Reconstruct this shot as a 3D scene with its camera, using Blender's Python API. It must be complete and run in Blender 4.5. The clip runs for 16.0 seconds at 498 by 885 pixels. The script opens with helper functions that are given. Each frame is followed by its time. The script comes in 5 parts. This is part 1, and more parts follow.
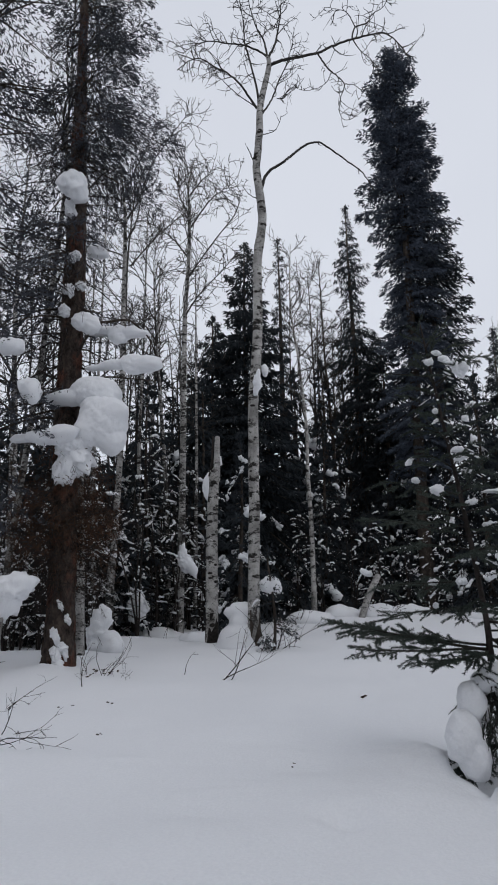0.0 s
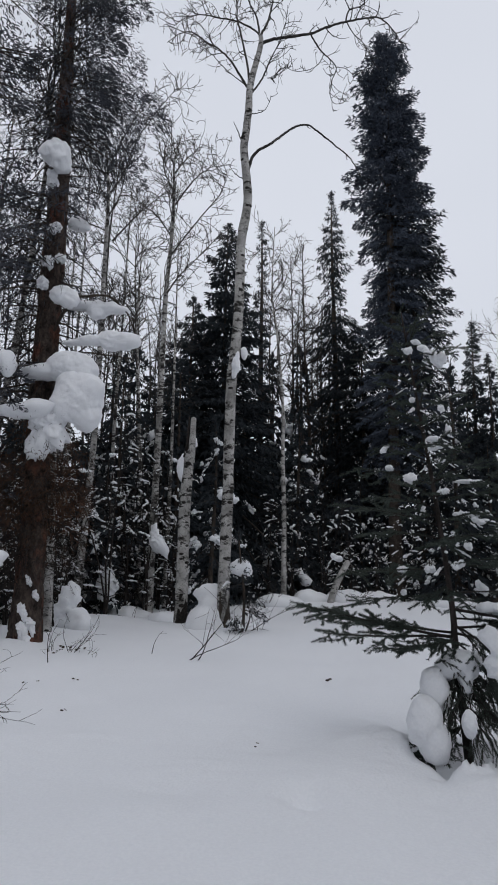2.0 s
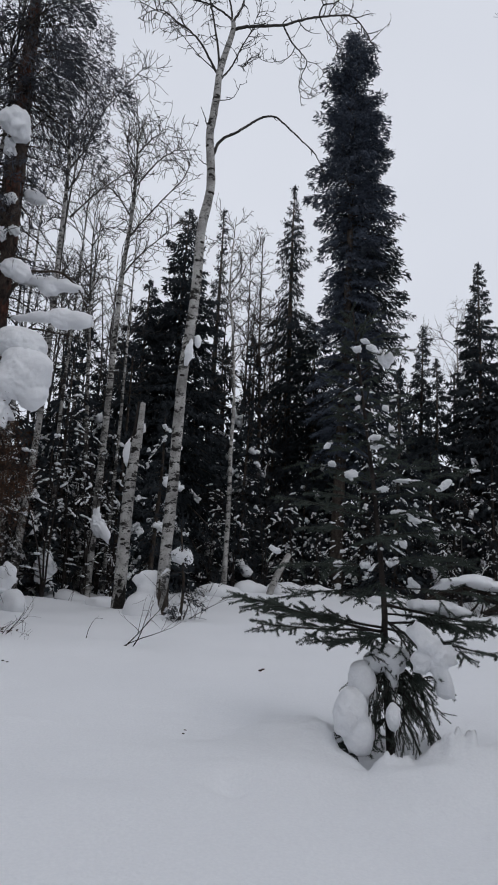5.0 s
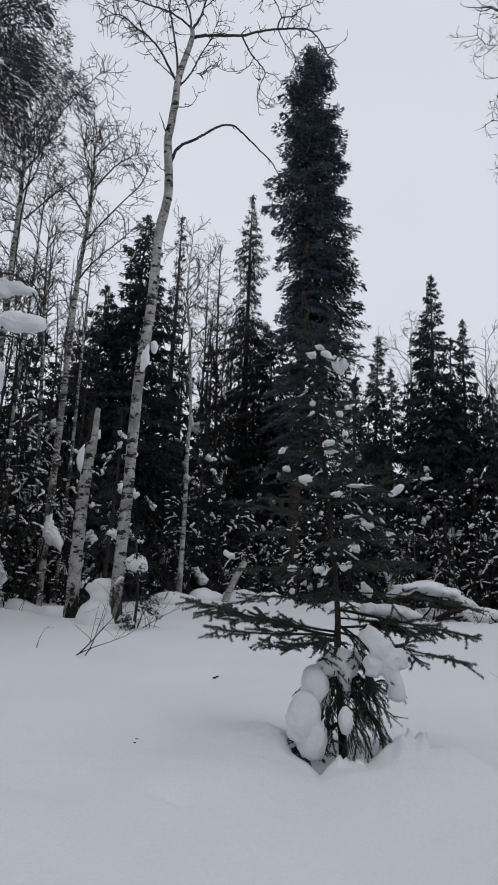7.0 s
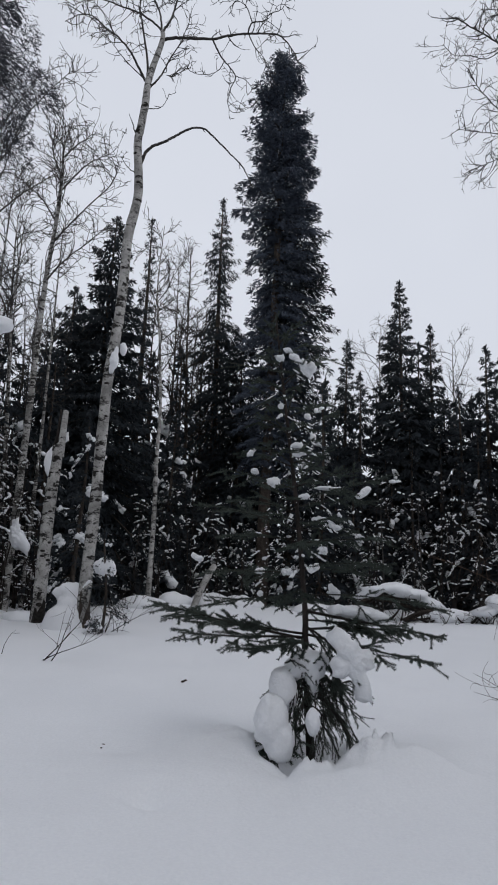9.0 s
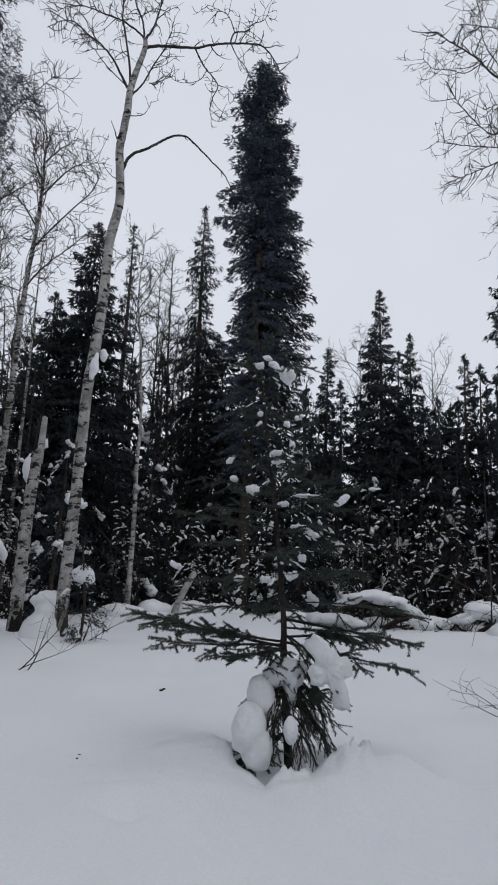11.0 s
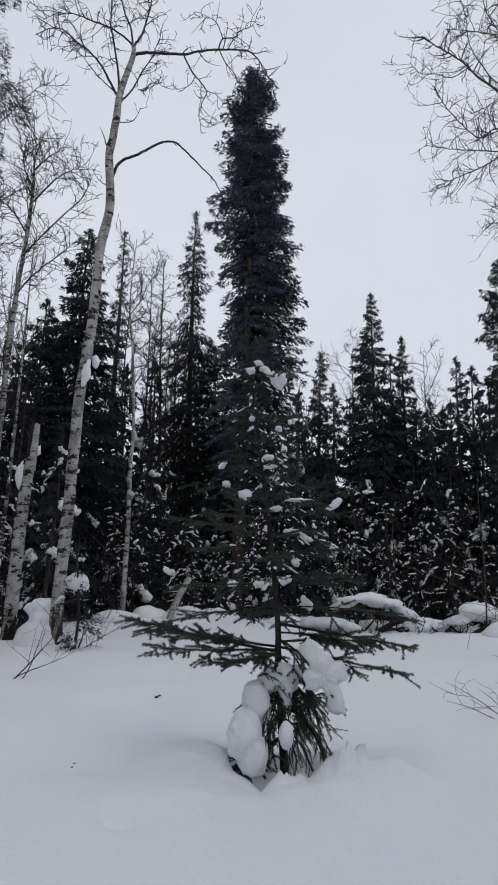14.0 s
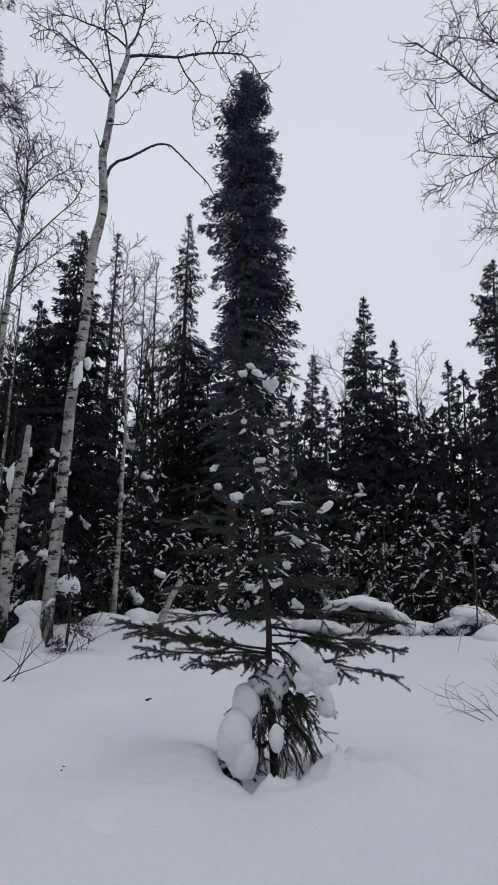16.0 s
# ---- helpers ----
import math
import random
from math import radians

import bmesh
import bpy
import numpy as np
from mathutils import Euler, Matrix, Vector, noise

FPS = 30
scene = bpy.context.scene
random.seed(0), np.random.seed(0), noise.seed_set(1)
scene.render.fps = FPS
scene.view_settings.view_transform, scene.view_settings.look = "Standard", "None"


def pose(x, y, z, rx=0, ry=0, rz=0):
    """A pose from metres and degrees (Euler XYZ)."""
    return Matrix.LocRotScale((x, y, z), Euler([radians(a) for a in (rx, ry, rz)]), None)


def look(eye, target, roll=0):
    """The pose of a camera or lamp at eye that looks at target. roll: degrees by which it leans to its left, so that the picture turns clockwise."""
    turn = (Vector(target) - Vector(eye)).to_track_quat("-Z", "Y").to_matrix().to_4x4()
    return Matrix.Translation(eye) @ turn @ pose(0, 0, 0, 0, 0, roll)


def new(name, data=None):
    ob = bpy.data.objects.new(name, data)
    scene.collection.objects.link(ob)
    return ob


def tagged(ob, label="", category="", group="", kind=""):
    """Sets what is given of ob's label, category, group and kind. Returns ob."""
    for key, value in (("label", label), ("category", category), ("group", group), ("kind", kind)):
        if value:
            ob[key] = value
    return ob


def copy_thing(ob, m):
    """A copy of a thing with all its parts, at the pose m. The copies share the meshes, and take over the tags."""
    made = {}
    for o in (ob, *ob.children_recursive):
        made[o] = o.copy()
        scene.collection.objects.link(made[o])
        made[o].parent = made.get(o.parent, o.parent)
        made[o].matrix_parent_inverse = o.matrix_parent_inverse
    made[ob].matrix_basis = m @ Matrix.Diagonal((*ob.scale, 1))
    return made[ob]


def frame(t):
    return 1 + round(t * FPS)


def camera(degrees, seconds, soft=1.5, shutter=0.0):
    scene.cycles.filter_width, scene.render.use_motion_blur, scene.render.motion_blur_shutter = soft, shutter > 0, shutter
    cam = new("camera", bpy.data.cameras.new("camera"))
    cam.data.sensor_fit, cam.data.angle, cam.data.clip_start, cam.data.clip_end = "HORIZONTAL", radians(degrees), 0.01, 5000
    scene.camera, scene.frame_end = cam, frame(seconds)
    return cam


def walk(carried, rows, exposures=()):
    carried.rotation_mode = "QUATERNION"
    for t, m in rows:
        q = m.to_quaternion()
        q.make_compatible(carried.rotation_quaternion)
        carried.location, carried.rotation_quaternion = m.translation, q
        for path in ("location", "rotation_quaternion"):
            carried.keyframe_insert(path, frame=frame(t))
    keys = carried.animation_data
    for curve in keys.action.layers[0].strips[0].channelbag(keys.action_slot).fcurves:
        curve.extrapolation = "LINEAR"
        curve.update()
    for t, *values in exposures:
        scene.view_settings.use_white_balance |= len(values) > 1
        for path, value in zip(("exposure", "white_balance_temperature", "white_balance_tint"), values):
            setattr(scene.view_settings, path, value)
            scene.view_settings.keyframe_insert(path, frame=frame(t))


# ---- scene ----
# The eye is 1.15 m over a snow field. Plan: y points to the middle of the view, things lie by azimuth (degrees, clockwise) and distance.
cam = camera(41.27, 16.0, soft=1.8)
# seconds, x, y, z, yaw, pitch, roll
PATH = [
    (0.0, -0.042, -0.024, 1.176, -8.32, 12.02, -1.66),
    (0.5, -0.034, -0.029, 1.181, -7.66, 12.05, -1.95),
    (1.0, -0.029, -0.032, 1.177, -7.14, 12.02, -1.81),
    (1.5, -0.037, -0.018, 1.176, -6.93, 11.65, -0.92),
    (2.0, -0.046, -0.005, 1.166, -6.21, 10.58, 0.26),
    (2.5, -0.045, 0.006, 1.158, -5.32, 9.25, 2.25),
    (3.0, -0.028, 0.004, 1.170, -3.98, 9.90, 3.56),
    (3.5, -0.026, 0.005, 1.166, -3.02, 9.38, 3.55),
    (4.0, -0.021, -0.002, 1.166, -2.69, 9.31, 2.89),
    (6.5, -0.008, 0.011, 1.144, 0.82, 10.93, 2.93),
    (7.0, 0.000, 0.015, 1.140, 1.97, 10.74, 2.51),
    (7.5, 0.004, 0.011, 1.135, 2.62, 10.92, 2.34),
    (8.0, 0.016, 0.017, 1.138, 3.61, 10.69, 1.53),
    (8.5, 0.012, 0.015, 1.133, 4.05, 10.89, 2.12),
    (9.0, 0.015, 0.013, 1.136, 4.56, 11.11, 2.12),
    (11.5, 0.029, 0.010, 1.138, 6.29, 11.84, 2.07),
    (12.0, 0.027, 0.009, 1.138, 6.05, 11.83, 2.07),
    (12.5, 0.030, 0.009, 1.140, 5.95, 11.86, 1.93),
    (13.0, 0.036, 0.004, 1.142, 6.09, 12.02, 1.55),
    (13.5, 0.035, 0.000, 1.142, 6.35, 12.24, 1.57),
    (14.0, 0.040, 0.006, 1.143, 6.74, 12.17, 1.20),
    (14.5, 0.038, -0.001, 1.143, 6.73, 12.20, 1.22),
    (15.0, 0.037, 0.002, 1.143, 7.31, 12.49, 1.59),
    (15.5, 0.038, -0.003, 1.143, 7.37, 12.31, 1.52),
    (16.0, 0.045, 0.000, 1.142, 7.40, 12.42, 1.31),
]
walk(cam, [(t, look((x, y, z), (x + math.sin(radians(a)) * math.cos(radians(p)), y + math.cos(radians(a)) * math.cos(radians(p)), z + math.sin(radians(p))), r))
           for t, x, y, z, a, p, r in PATH])

# ---- world, sun ----
world = bpy.data.worlds.new("overcast_sky")
scene.world = world
world.use_nodes = True
wn, wl = world.node_tree.nodes, world.node_tree.links
wn.clear()
sky = wn.new("ShaderNodeTexSky")
sky.sky_type, sky.sun_disc = "NISHITA", False
sky.sun_elevation, sky.sun_rotation = radians(54), radians(151)
sky.dust_density, sky.air_density = 4.0, 1.0
dim = wn.new("ShaderNodeMix")
dim.data_type, dim.blend_type = "RGBA", "MULTIPLY"
dim.inputs[0].default_value = 1.0
dim.inputs[7].default_value = (0.08, 0.08, 0.08, 1)
wl.new(sky.outputs[0], dim.inputs[6])
tex = wn.new("ShaderNodeTexCoord")
cloud = wn.new("ShaderNodeTexNoise")
cloud.inputs["Scale"].default_value, cloud.inputs["Detail"].default_value = 1.6, 3
wl.new(tex.outputs["Generated"], cloud.inputs["Vector"])
deck = wn.new("ShaderNodeValToRGB")
deck.color_ramp.elements[0].position, deck.color_ramp.elements[1].position = 0.3, 0.75
deck.color_ramp.elements[0].color = (0.635, 0.665, 0.74, 1)
deck.color_ramp.elements[1].color = (0.73, 0.76, 0.835, 1)
wl.new(cloud.outputs["Fac"], deck.inputs["Fac"])
mix = wn.new("ShaderNodeMix")
mix.data_type = "RGBA"
mix.inputs[0].default_value = 0.9
wl.new(dim.outputs[2], mix.inputs[6])
wl.new(deck.outputs["Color"], mix.inputs[7])
bg = wn.new("ShaderNodeBackground")
bg.inputs["Strength"].default_value = 1.05
wl.new(mix.outputs[2], bg.inputs["Color"])
wout = wn.new("ShaderNodeOutputWorld")
wl.new(bg.outputs[0], wout.inputs["Surface"])

sun_data = bpy.data.lights.new("sun", "SUN")
sun_data.energy, sun_data.angle, sun_data.color = 0.3, radians(60), (1.0, 0.98, 0.95)
sun = new("sun", sun_data)
sun.matrix_world = look((5, -9, 14), (0, 0, 0))


# ---- materials ----
def material(name, rough=0.8, spec=0.3):
    m = bpy.data.materials.new(name)
    m.use_nodes = True
    b = m.node_tree.nodes["Principled BSDF"]
    b.inputs["Roughness"].default_value = rough
    b.inputs["Specular IOR Level"].default_value = spec
    return m, m.node_tree.nodes, m.node_tree.links, b


def ramp(nodes, links, source, stops):
    r = nodes.new("ShaderNodeValToRGB")
    e = r.color_ramp.elements
    while len(e) < len(stops):
        e.new(0.5)
    for k, (p, c) in enumerate(stops):
        e[k].position, e[k].color = p, (*c, 1)
    links.new(source, r.inputs["Fac"])
    return r.outputs["Color"]


def noise_tex(nodes, links, scale, detail=4, stretch=None, rough=0.55):
    tc = nodes.new("ShaderNodeTexCoord")
    n = nodes.new("ShaderNodeTexNoise")
    n.inputs["Scale"].default_value, n.inputs["Detail"].default_value, n.inputs["Roughness"].default_value = scale, detail, rough
    if stretch:
        mp = nodes.new("ShaderNodeMapping")
        mp.inputs["Scale"].default_value = stretch
        links.new(tc.outputs["Object"], mp.inputs["Vector"])
        links.new(mp.outputs[0], n.inputs["Vector"])
    else:
        links.new(tc.outputs["Object"], n.inputs["Vector"])
    return n.outputs["Fac"]


def blend(nodes, links, fac, a, b, mode="MIX"):
    m = nodes.new("ShaderNodeMix")
    m.data_type, m.blend_type = "RGBA", mode
    for sock, v in ((m.inputs[0], fac), (m.inputs[6], a), (m.inputs[7], b)):
        if isinstance(v, (int, float)):
            sock.default_value = v
        elif isinstance(v, tuple):
            sock.default_value = (*v, 1)
        else:
            links.new(v, sock)
    return m.outputs[2]


def relief(nodes, links, b, source, strength, dist):
    bp = nodes.new("ShaderNodeBump")
    bp.inputs["Strength"].default_value, bp.inputs["Distance"].default_value = strength, dist
    links.new(source, bp.inputs["Height"])
    links.new(bp.outputs[0], b.inputs["Normal"])


def snow_material():
    m, n, l, b = material("snow", 0.75, 0.25)
    big = noise_tex(n, l, 0.5, 3)
    fine = noise_tex(n, l, 60, 4)
    c = blend(n, l, 0.5, ramp(n, l, big, [(0.3, (0.72, 0.735, 0.76)), (0.7, (0.78, 0.79, 0.81))]),
              ramp(n, l, fine, [(0.3, (0.70, 0.715, 0.745)), (0.7, (0.80, 0.81, 0.83))]))
    l.new(c, b.inputs["Base Color"])
    relief(n, l, b, blend(n, l, 0.5, noise_tex(n, l, 7, 6, None, 0.65), noise_tex(n, l, 45, 4)), 0.5, 0.03)
    return m


def needle_material(name, dark, light):
    m, n, l, b = material(name, 0.9, 0.08)
    info = n.new("ShaderNodeNewGeometry")
    c = ramp(n, l, info.outputs["Random Per Island"], [(0.0, dark), (1.0, light)])
    c = blend(n, l, 0.6, c, ramp(n, l, noise_tex(n, l, 1.3, 3), [(0.35, dark), (0.65, light)]))
    l.new(c, b.inputs["Base Color"])
    return m


def bark_material(name, dark, light, scale=14, stretch=(1, 1, 0.18), depth=0.02):
    m, n, l, b = material(name, 0.9, 0.15)
    f = noise_tex(n, l, scale, 6, stretch, 0.65)
    c = blend(n, l, 0.35, ramp(n, l, f, [(0.36, dark), (0.64, light)]), ramp(n, l, noise_tex(n, l, 2.2, 3), [(0.35, dark), (0.7, light)]))
    l.new(c, b.inputs["Base Color"])
    c = blend(n, l, 0.8, c, ramp(n, l, noise_tex(n, l, scale * 0.55, 5, None, 0.7), [(0.42, (0.35, 0.35, 0.35)), (0.62, (1, 1, 1))]), "MULTIPLY")
    l.new(c, b.inputs["Base Color"])
    relief(n, l, b, f, 1.0, depth)
    return m


def flaking_material():
    """Grey-brown scaly bark, red where the scales have come off."""
    m, n, l, b = material("flaking_red_bark", 0.92, 0.12)
    scale = noise_tex(n, l, 11, 6, (1, 1, 0.55), 0.7)
    grey = ramp(n, l, scale, [(0.35, (0.014, 0.011, 0.01)), (0.62, (0.085, 0.066, 0.056))])
    red = ramp(n, l, scale, [(0.32, (0.02, 0.01, 0.008)), (0.62, (0.13, 0.058, 0.04))])
    where = ramp(n, l, noise_tex(n, l, 2.6, 5, (1, 1, 0.7), 0.7), [(0.5, (0, 0, 0)), (0.62, (1, 1, 1))])
    l.new(blend(n, l, where, grey, red), b.inputs["Base Color"])
    relief(n, l, b, scale, 1.0, 0.05)
    return m


def aspen_material(name, pale, grey, black, bands, patches=0.57):
    m, n, l, b = material(name, 0.8, 0.2)
    base = ramp(n, l, noise_tex(n, l, 3.0, 5), [(0.35, grey), (0.62, pale)])
    streak = noise_tex(n, l, 2.6, 5, (1.6, 1.6, bands), 0.72)
    marks = ramp(n, l, streak, [(0.0, (0, 0, 0)), (0.535, (0, 0, 0)), (0.565, (1, 1, 1))])
    where = ramp(n, l, noise_tex(n, l, 1.7, 4, None, 0.7), [(0.38, (0.1, 0.1, 0.1)), (0.5, (1, 1, 1))])
    c = blend(n, l, blend(n, l, 1.0, marks, where, "MULTIPLY"), base, black)
    c = blend(n, l, 0.5, c, ramp(n, l, noise_tex(n, l, 5, 5, (1, 1, 0.5), 0.7), [(0.38, (0.4, 0.39, 0.37)), (0.6, (1, 1, 1))]), "MULTIPLY")
    # rough black patches and small flecks
    patch = ramp(n, l, noise_tex(n, l, 4.2, 6, (1, 1, 1.8), 0.75), [(0.0, (0, 0, 0)), (patches, (0, 0, 0)), (patches + 0.04, (0.95, 0.95, 0.95))])
    c = blend(n, l, patch, c, black)
    fleck = ramp(n, l, noise_tex(n, l, 26, 3, (1, 1, 2.5)), [(0.0, (0, 0, 0)), (0.6, (0, 0, 0)), (0.66, (0.8, 0.8, 0.8))])
    c = blend(n, l, fleck, c, black)
    l.new(c, b.inputs["Base Color"])
    relief(n, l, b, streak, 0.6, 0.015)
    return m


SNOW = snow_material()
# Lighter and bluer, with haze put into the colour; far needles stay near black.
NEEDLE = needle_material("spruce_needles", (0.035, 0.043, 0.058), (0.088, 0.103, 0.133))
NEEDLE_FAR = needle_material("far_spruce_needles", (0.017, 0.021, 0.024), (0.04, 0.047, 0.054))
NEEDLE_OLD = needle_material("old_spruce_needles", (0.034, 0.038, 0.047), (0.098, 0.103, 0.12))
NEEDLE_NEAR = needle_material("young_spruce_needles", (0.034, 0.044, 0.039), (0.095, 0.113, 0.098))
NEEDLE_DEAD = needle_material("dead_needles", (0.028, 0.019, 0.014), (0.095, 0.052, 0.034))
BARK_SPRUCE = bark_material("spruce_bark", (0.03, 0.024, 0.02), (0.11, 0.09, 0.075))
BARK_RED = flaking_material()
BARK_TWIG = bark_material("twig_bark", (0.02, 0.017, 0.016), (0.06, 0.05, 0.045), 20)
BARK_BROWN = bark_material("brown_twig_bark", (0.06, 0.042, 0.033), (0.18, 0.125, 0.095), 20)
BARK_GREY = bark_material("grey_branch_bark", (0.035, 0.032, 0.031), (0.11, 0.104, 0.098), 12)
ASPEN = aspen_material("aspen_bark", (0.47, 0.46, 0.445), (0.23, 0.225, 0.217), (0.02, 0.018, 0.016), 3.6)
BIRCH = aspen_material("grey_birch_bark", (0.48, 0.47, 0.455), (0.2, 0.195, 0.186), (0.022, 0.02, 0.018), 3.0, 0.515)
SCAR = bark_material("black_bark_scar", (0.012, 0.011, 0.01), (0.045, 0.04, 0.036), 30, None)
LEAF = bark_material("dry_leaf", (0.03, 0.02, 0.015), (0.08, 0.05, 0.035), 40, None)


# ---- geometry helpers ----
class Geo:
    """Gathers vertices and faces for one mesh."""

    def __init__(self):
        self.v, self.q, self.t, self.n = [], [], [], 0

    def add(self, verts, quads=None, tris=None):
        if quads is not None and len(quads):
            self.q.append(np.asarray(quads) + self.n)
        if tris is not None and len(tris):
            self.t.append(np.asarray(tris) + self.n)
        self.v.append(np.asarray(verts, float))
        self.n += len(verts)

    def mesh(self, name, mat, smooth=True):
        v = np.concatenate(self.v)
        q = np.concatenate(self.q) if self.q else np.zeros((0, 4), int)
        t = np.concatenate(self.t) if self.t else np.zeros((0, 3), int)
        me = bpy.data.meshes.new(name)
        me.vertices.add(len(v))
        me.vertices.foreach_set("co", v.ravel())
        loops = np.concatenate([q.ravel(), t.ravel()])
        me.loops.add(len(loops))
        me.loops.foreach_set("vertex_index", loops.astype(np.int32))
        me.polygons.add(len(q) + len(t))
        start = np.concatenate([np.arange(len(q)) * 4, len(q) * 4 + np.arange(len(t)) * 3])
        me.polygons.foreach_set("loop_start", start.astype(np.int32))
        me.polygons.foreach_set("use_smooth", np.full(len(q) + len(t), smooth))
        me.materials.append(mat)
        me.update(calc_edges=True)
        me.validate()
        return me


def part(name, geo, mat, parent=None, label="", smooth=True):
    ob = new(name, geo.mesh(name, mat, smooth))
    ob.parent = parent
    return tagged(ob, label)


def thing(name, at, label, category, group="", kind=""):
    ob = new(name)
    ob.empty_display_size = 0.2
    ob.location = at
    return tagged(ob, label, category, group, kind)


def P(az, d, z=0.0):
    return Vector((d * math.sin(radians(az)), d * math.cos(radians(az)), z))


def unit(v):
    return v / np.maximum(np.linalg.norm(v, axis=-1, keepdims=True), 1e-9)


def tube(geo, pts, radii, sides=6, wob=0.0, rng=None, cap=True):
    pts = np.asarray(pts, float)
    n = len(pts)
    radii = np.broadcast_to(np.asarray(radii, float), (n,))
    tan = unit(np.gradient(pts, axis=0))
    ref = np.array([0.31, 0.95, 0.05]) if abs(tan[0, 2]) > 0.5 else np.array([0.05, 0.1, 0.99])
    a = unit(np.cross(tan, ref))
    b = np.cross(tan, a)
    ang = np.arange(sides) * 2 * np.pi / sides
    r = radii[:, None] * np.ones((1, sides))
    if wob and rng is not None:
        r = r * (1 + wob * rng.standard_normal((n, sides)))
    v = pts[:, None] + r[..., None] * (np.cos(ang)[None, :, None] * a[:, None] + np.sin(ang)[None, :, None] * b[:, None])
    i, j = np.meshgrid(np.arange(n - 1), np.arange(sides), indexing="ij")
    k = (j + 1) % sides
    quads = np.stack([i * sides + j, i * sides + k, (i + 1) * sides + k, (i + 1) * sides + j], -1).reshape(-1, 4)
    v = v.reshape(-1, 3)
    tris = None
    if cap:
        v = np.concatenate([v, pts[-1:] + tan[-1:] * radii[-1] * 0.6])
        e = (n - 1) * sides
        tris = np.stack([e + np.arange(sides), e + (np.arange(sides) + 1) % sides, np.full(sides, n * sides)], -1)
    geo.add(v, quads, tris)


def spline(pts, n):
    """A smooth line of n points through a few."""
    pts = np.asarray(pts, float)
    m = len(pts)
    t = np.linspace(0, m - 1, n)
    i = np.clip(t.astype(int), 0, m - 2)
    u = (t - i)[:, None]
    p0, p1, p2, p3 = pts[np.maximum(i - 1, 0)], pts[i], pts[i + 1], pts[np.minimum(i + 2, m - 1)]
    return 0.5 * (2 * p1 + (p2 - p0) * u + (2 * p0 - 5 * p1 + 4 * p2 - p3) * u ** 2 + (3 * p1 - p0 - 3 * p2 + p3) * u ** 3)


def cords(geo, start, way, length, half, rng, sag=0.25):
    """Needled twigs: slender bent ribbons with blunt ends, hanging a little towards the tip."""
    way = unit(way)
    n = len(start)
    side = unit(np.cross(way, rng.standard_normal((n, 3))))
    L, W = length[:, None], half[:, None]
    mid = start + way * L * 0.5 + rng.normal(0, 0.05, (n, 3)) * L
    end = start + way * L - np.array([0, 0, 1.0]) * (sag * L * rng.uniform(0.2, 1.0, (n, 1)))
    turn = unit(side + rng.normal(0, 0.35, (n, 3)))
    v = np.stack([start - side * 0.6 * W, start + side * 0.6 * W, mid - turn * W, mid + turn * W, end - side * 0.5 * W, end + side * 0.5 * W], 1).reshape(-1, 3)
    k = np.arange(n)[:, None] * 6
    geo.add(v, np.concatenate([k + [0, 1, 3, 2], k + [2, 3, 5, 4]]))


def spray(geo, rng, along, out, L, i, length, half, hang=0.45, breadth=0.42, inner=0.1, skew=0.75):
    """Cords spread over flat boughs: i names the bough of each one."""
    m = len(i)
    s = inner + (1 - inner) * rng.random(m) ** skew
    side = np.stack([-out[i, 1], out[i, 0], 0 * s], 1) * rng.choice([-1, 1], m)[:, None]
    wide = breadth * L[i] * (1.02 - s) ** 0.6 * rng.random(m) + 0.02
    at = along(i, s) + side * wide[:, None] + out[i] * (0.45 * wide)[:, None] - np.array([0, 0, 1.0]) * (hang * 0.7 * wide)[:, None] + rng.normal(0, 0.025, (m, 3))
    way = out[i] * rng.uniform(0.2, 1.0, (m, 1)) + side * rng.uniform(-0.2, 0.9, (m, 1)) + np.stack([0 * s, 0 * s, rng.normal(-hang, 0.42, m) * (1 - 0.5 * s ** 3)], 1)
    cords(geo, at, way, length * rng.uniform(0.6, 1.35, m) * (1.1 - 0.35 * s), half * rng.uniform(0.7, 1.35, m), rng)


def vnoise(p):
    """Smooth noise in 0..1 at points p."""
    i = np.floor(p).astype(np.int64)
    f = p - i
    f = f * f * (3 - 2 * f)
    out = np.zeros(len(p))
    for dx in (0, 1):
        for dy in (0, 1):
            for dz in (0, 1):
                h = (i[:, 0] + dx) * 374761393 + (i[:, 1] + dy) * 668265263 + (i[:, 2] + dz) * 2147483647
                h = ((h ^ (h >> 13)) * 1274126177) & 0x7FFFFFFF
                h = ((h ^ (h >> 16)) & 0xFFFF) / 65535.0
                out += h * (f[:, 0] if dx else 1 - f[:, 0]) * (f[:, 1] if dy else 1 - f[:, 1]) * (f[:, 2] if dz else 1 - f[:, 2])
    return out


def fbm(p, octaves=4):
    return sum((vnoise(p * 2.03 ** k + 17.3 * k) - 0.5) * 0.55 ** k for k in range(octaves))


def ico(sub):
    bm = bmesh.new()
    bmesh.ops.create_icosphere(bm, subdivisions=sub, radius=1)
    v = np.array([q.co[:] for q in bm.verts])
    f = np.array([[q.index for q in p.verts] for p in bm.faces])
    bm.free()
    return v, f


ICO = {k: ico(k) for k in (1, 2, 3, 4, 5)}
ICO[0] = (np.array([(1, 0, 0), (-1, 0, 0), (0, 1, 0), (0, -1, 0), (0, 0, 1), (0, 0, -1.0)]),
          np.array([(0, 2, 4), (2, 1, 4), (1, 3, 4), (3, 0, 4), (2, 0, 5), (1, 2, 5), (3, 1, 5), (0, 3, 5)]))


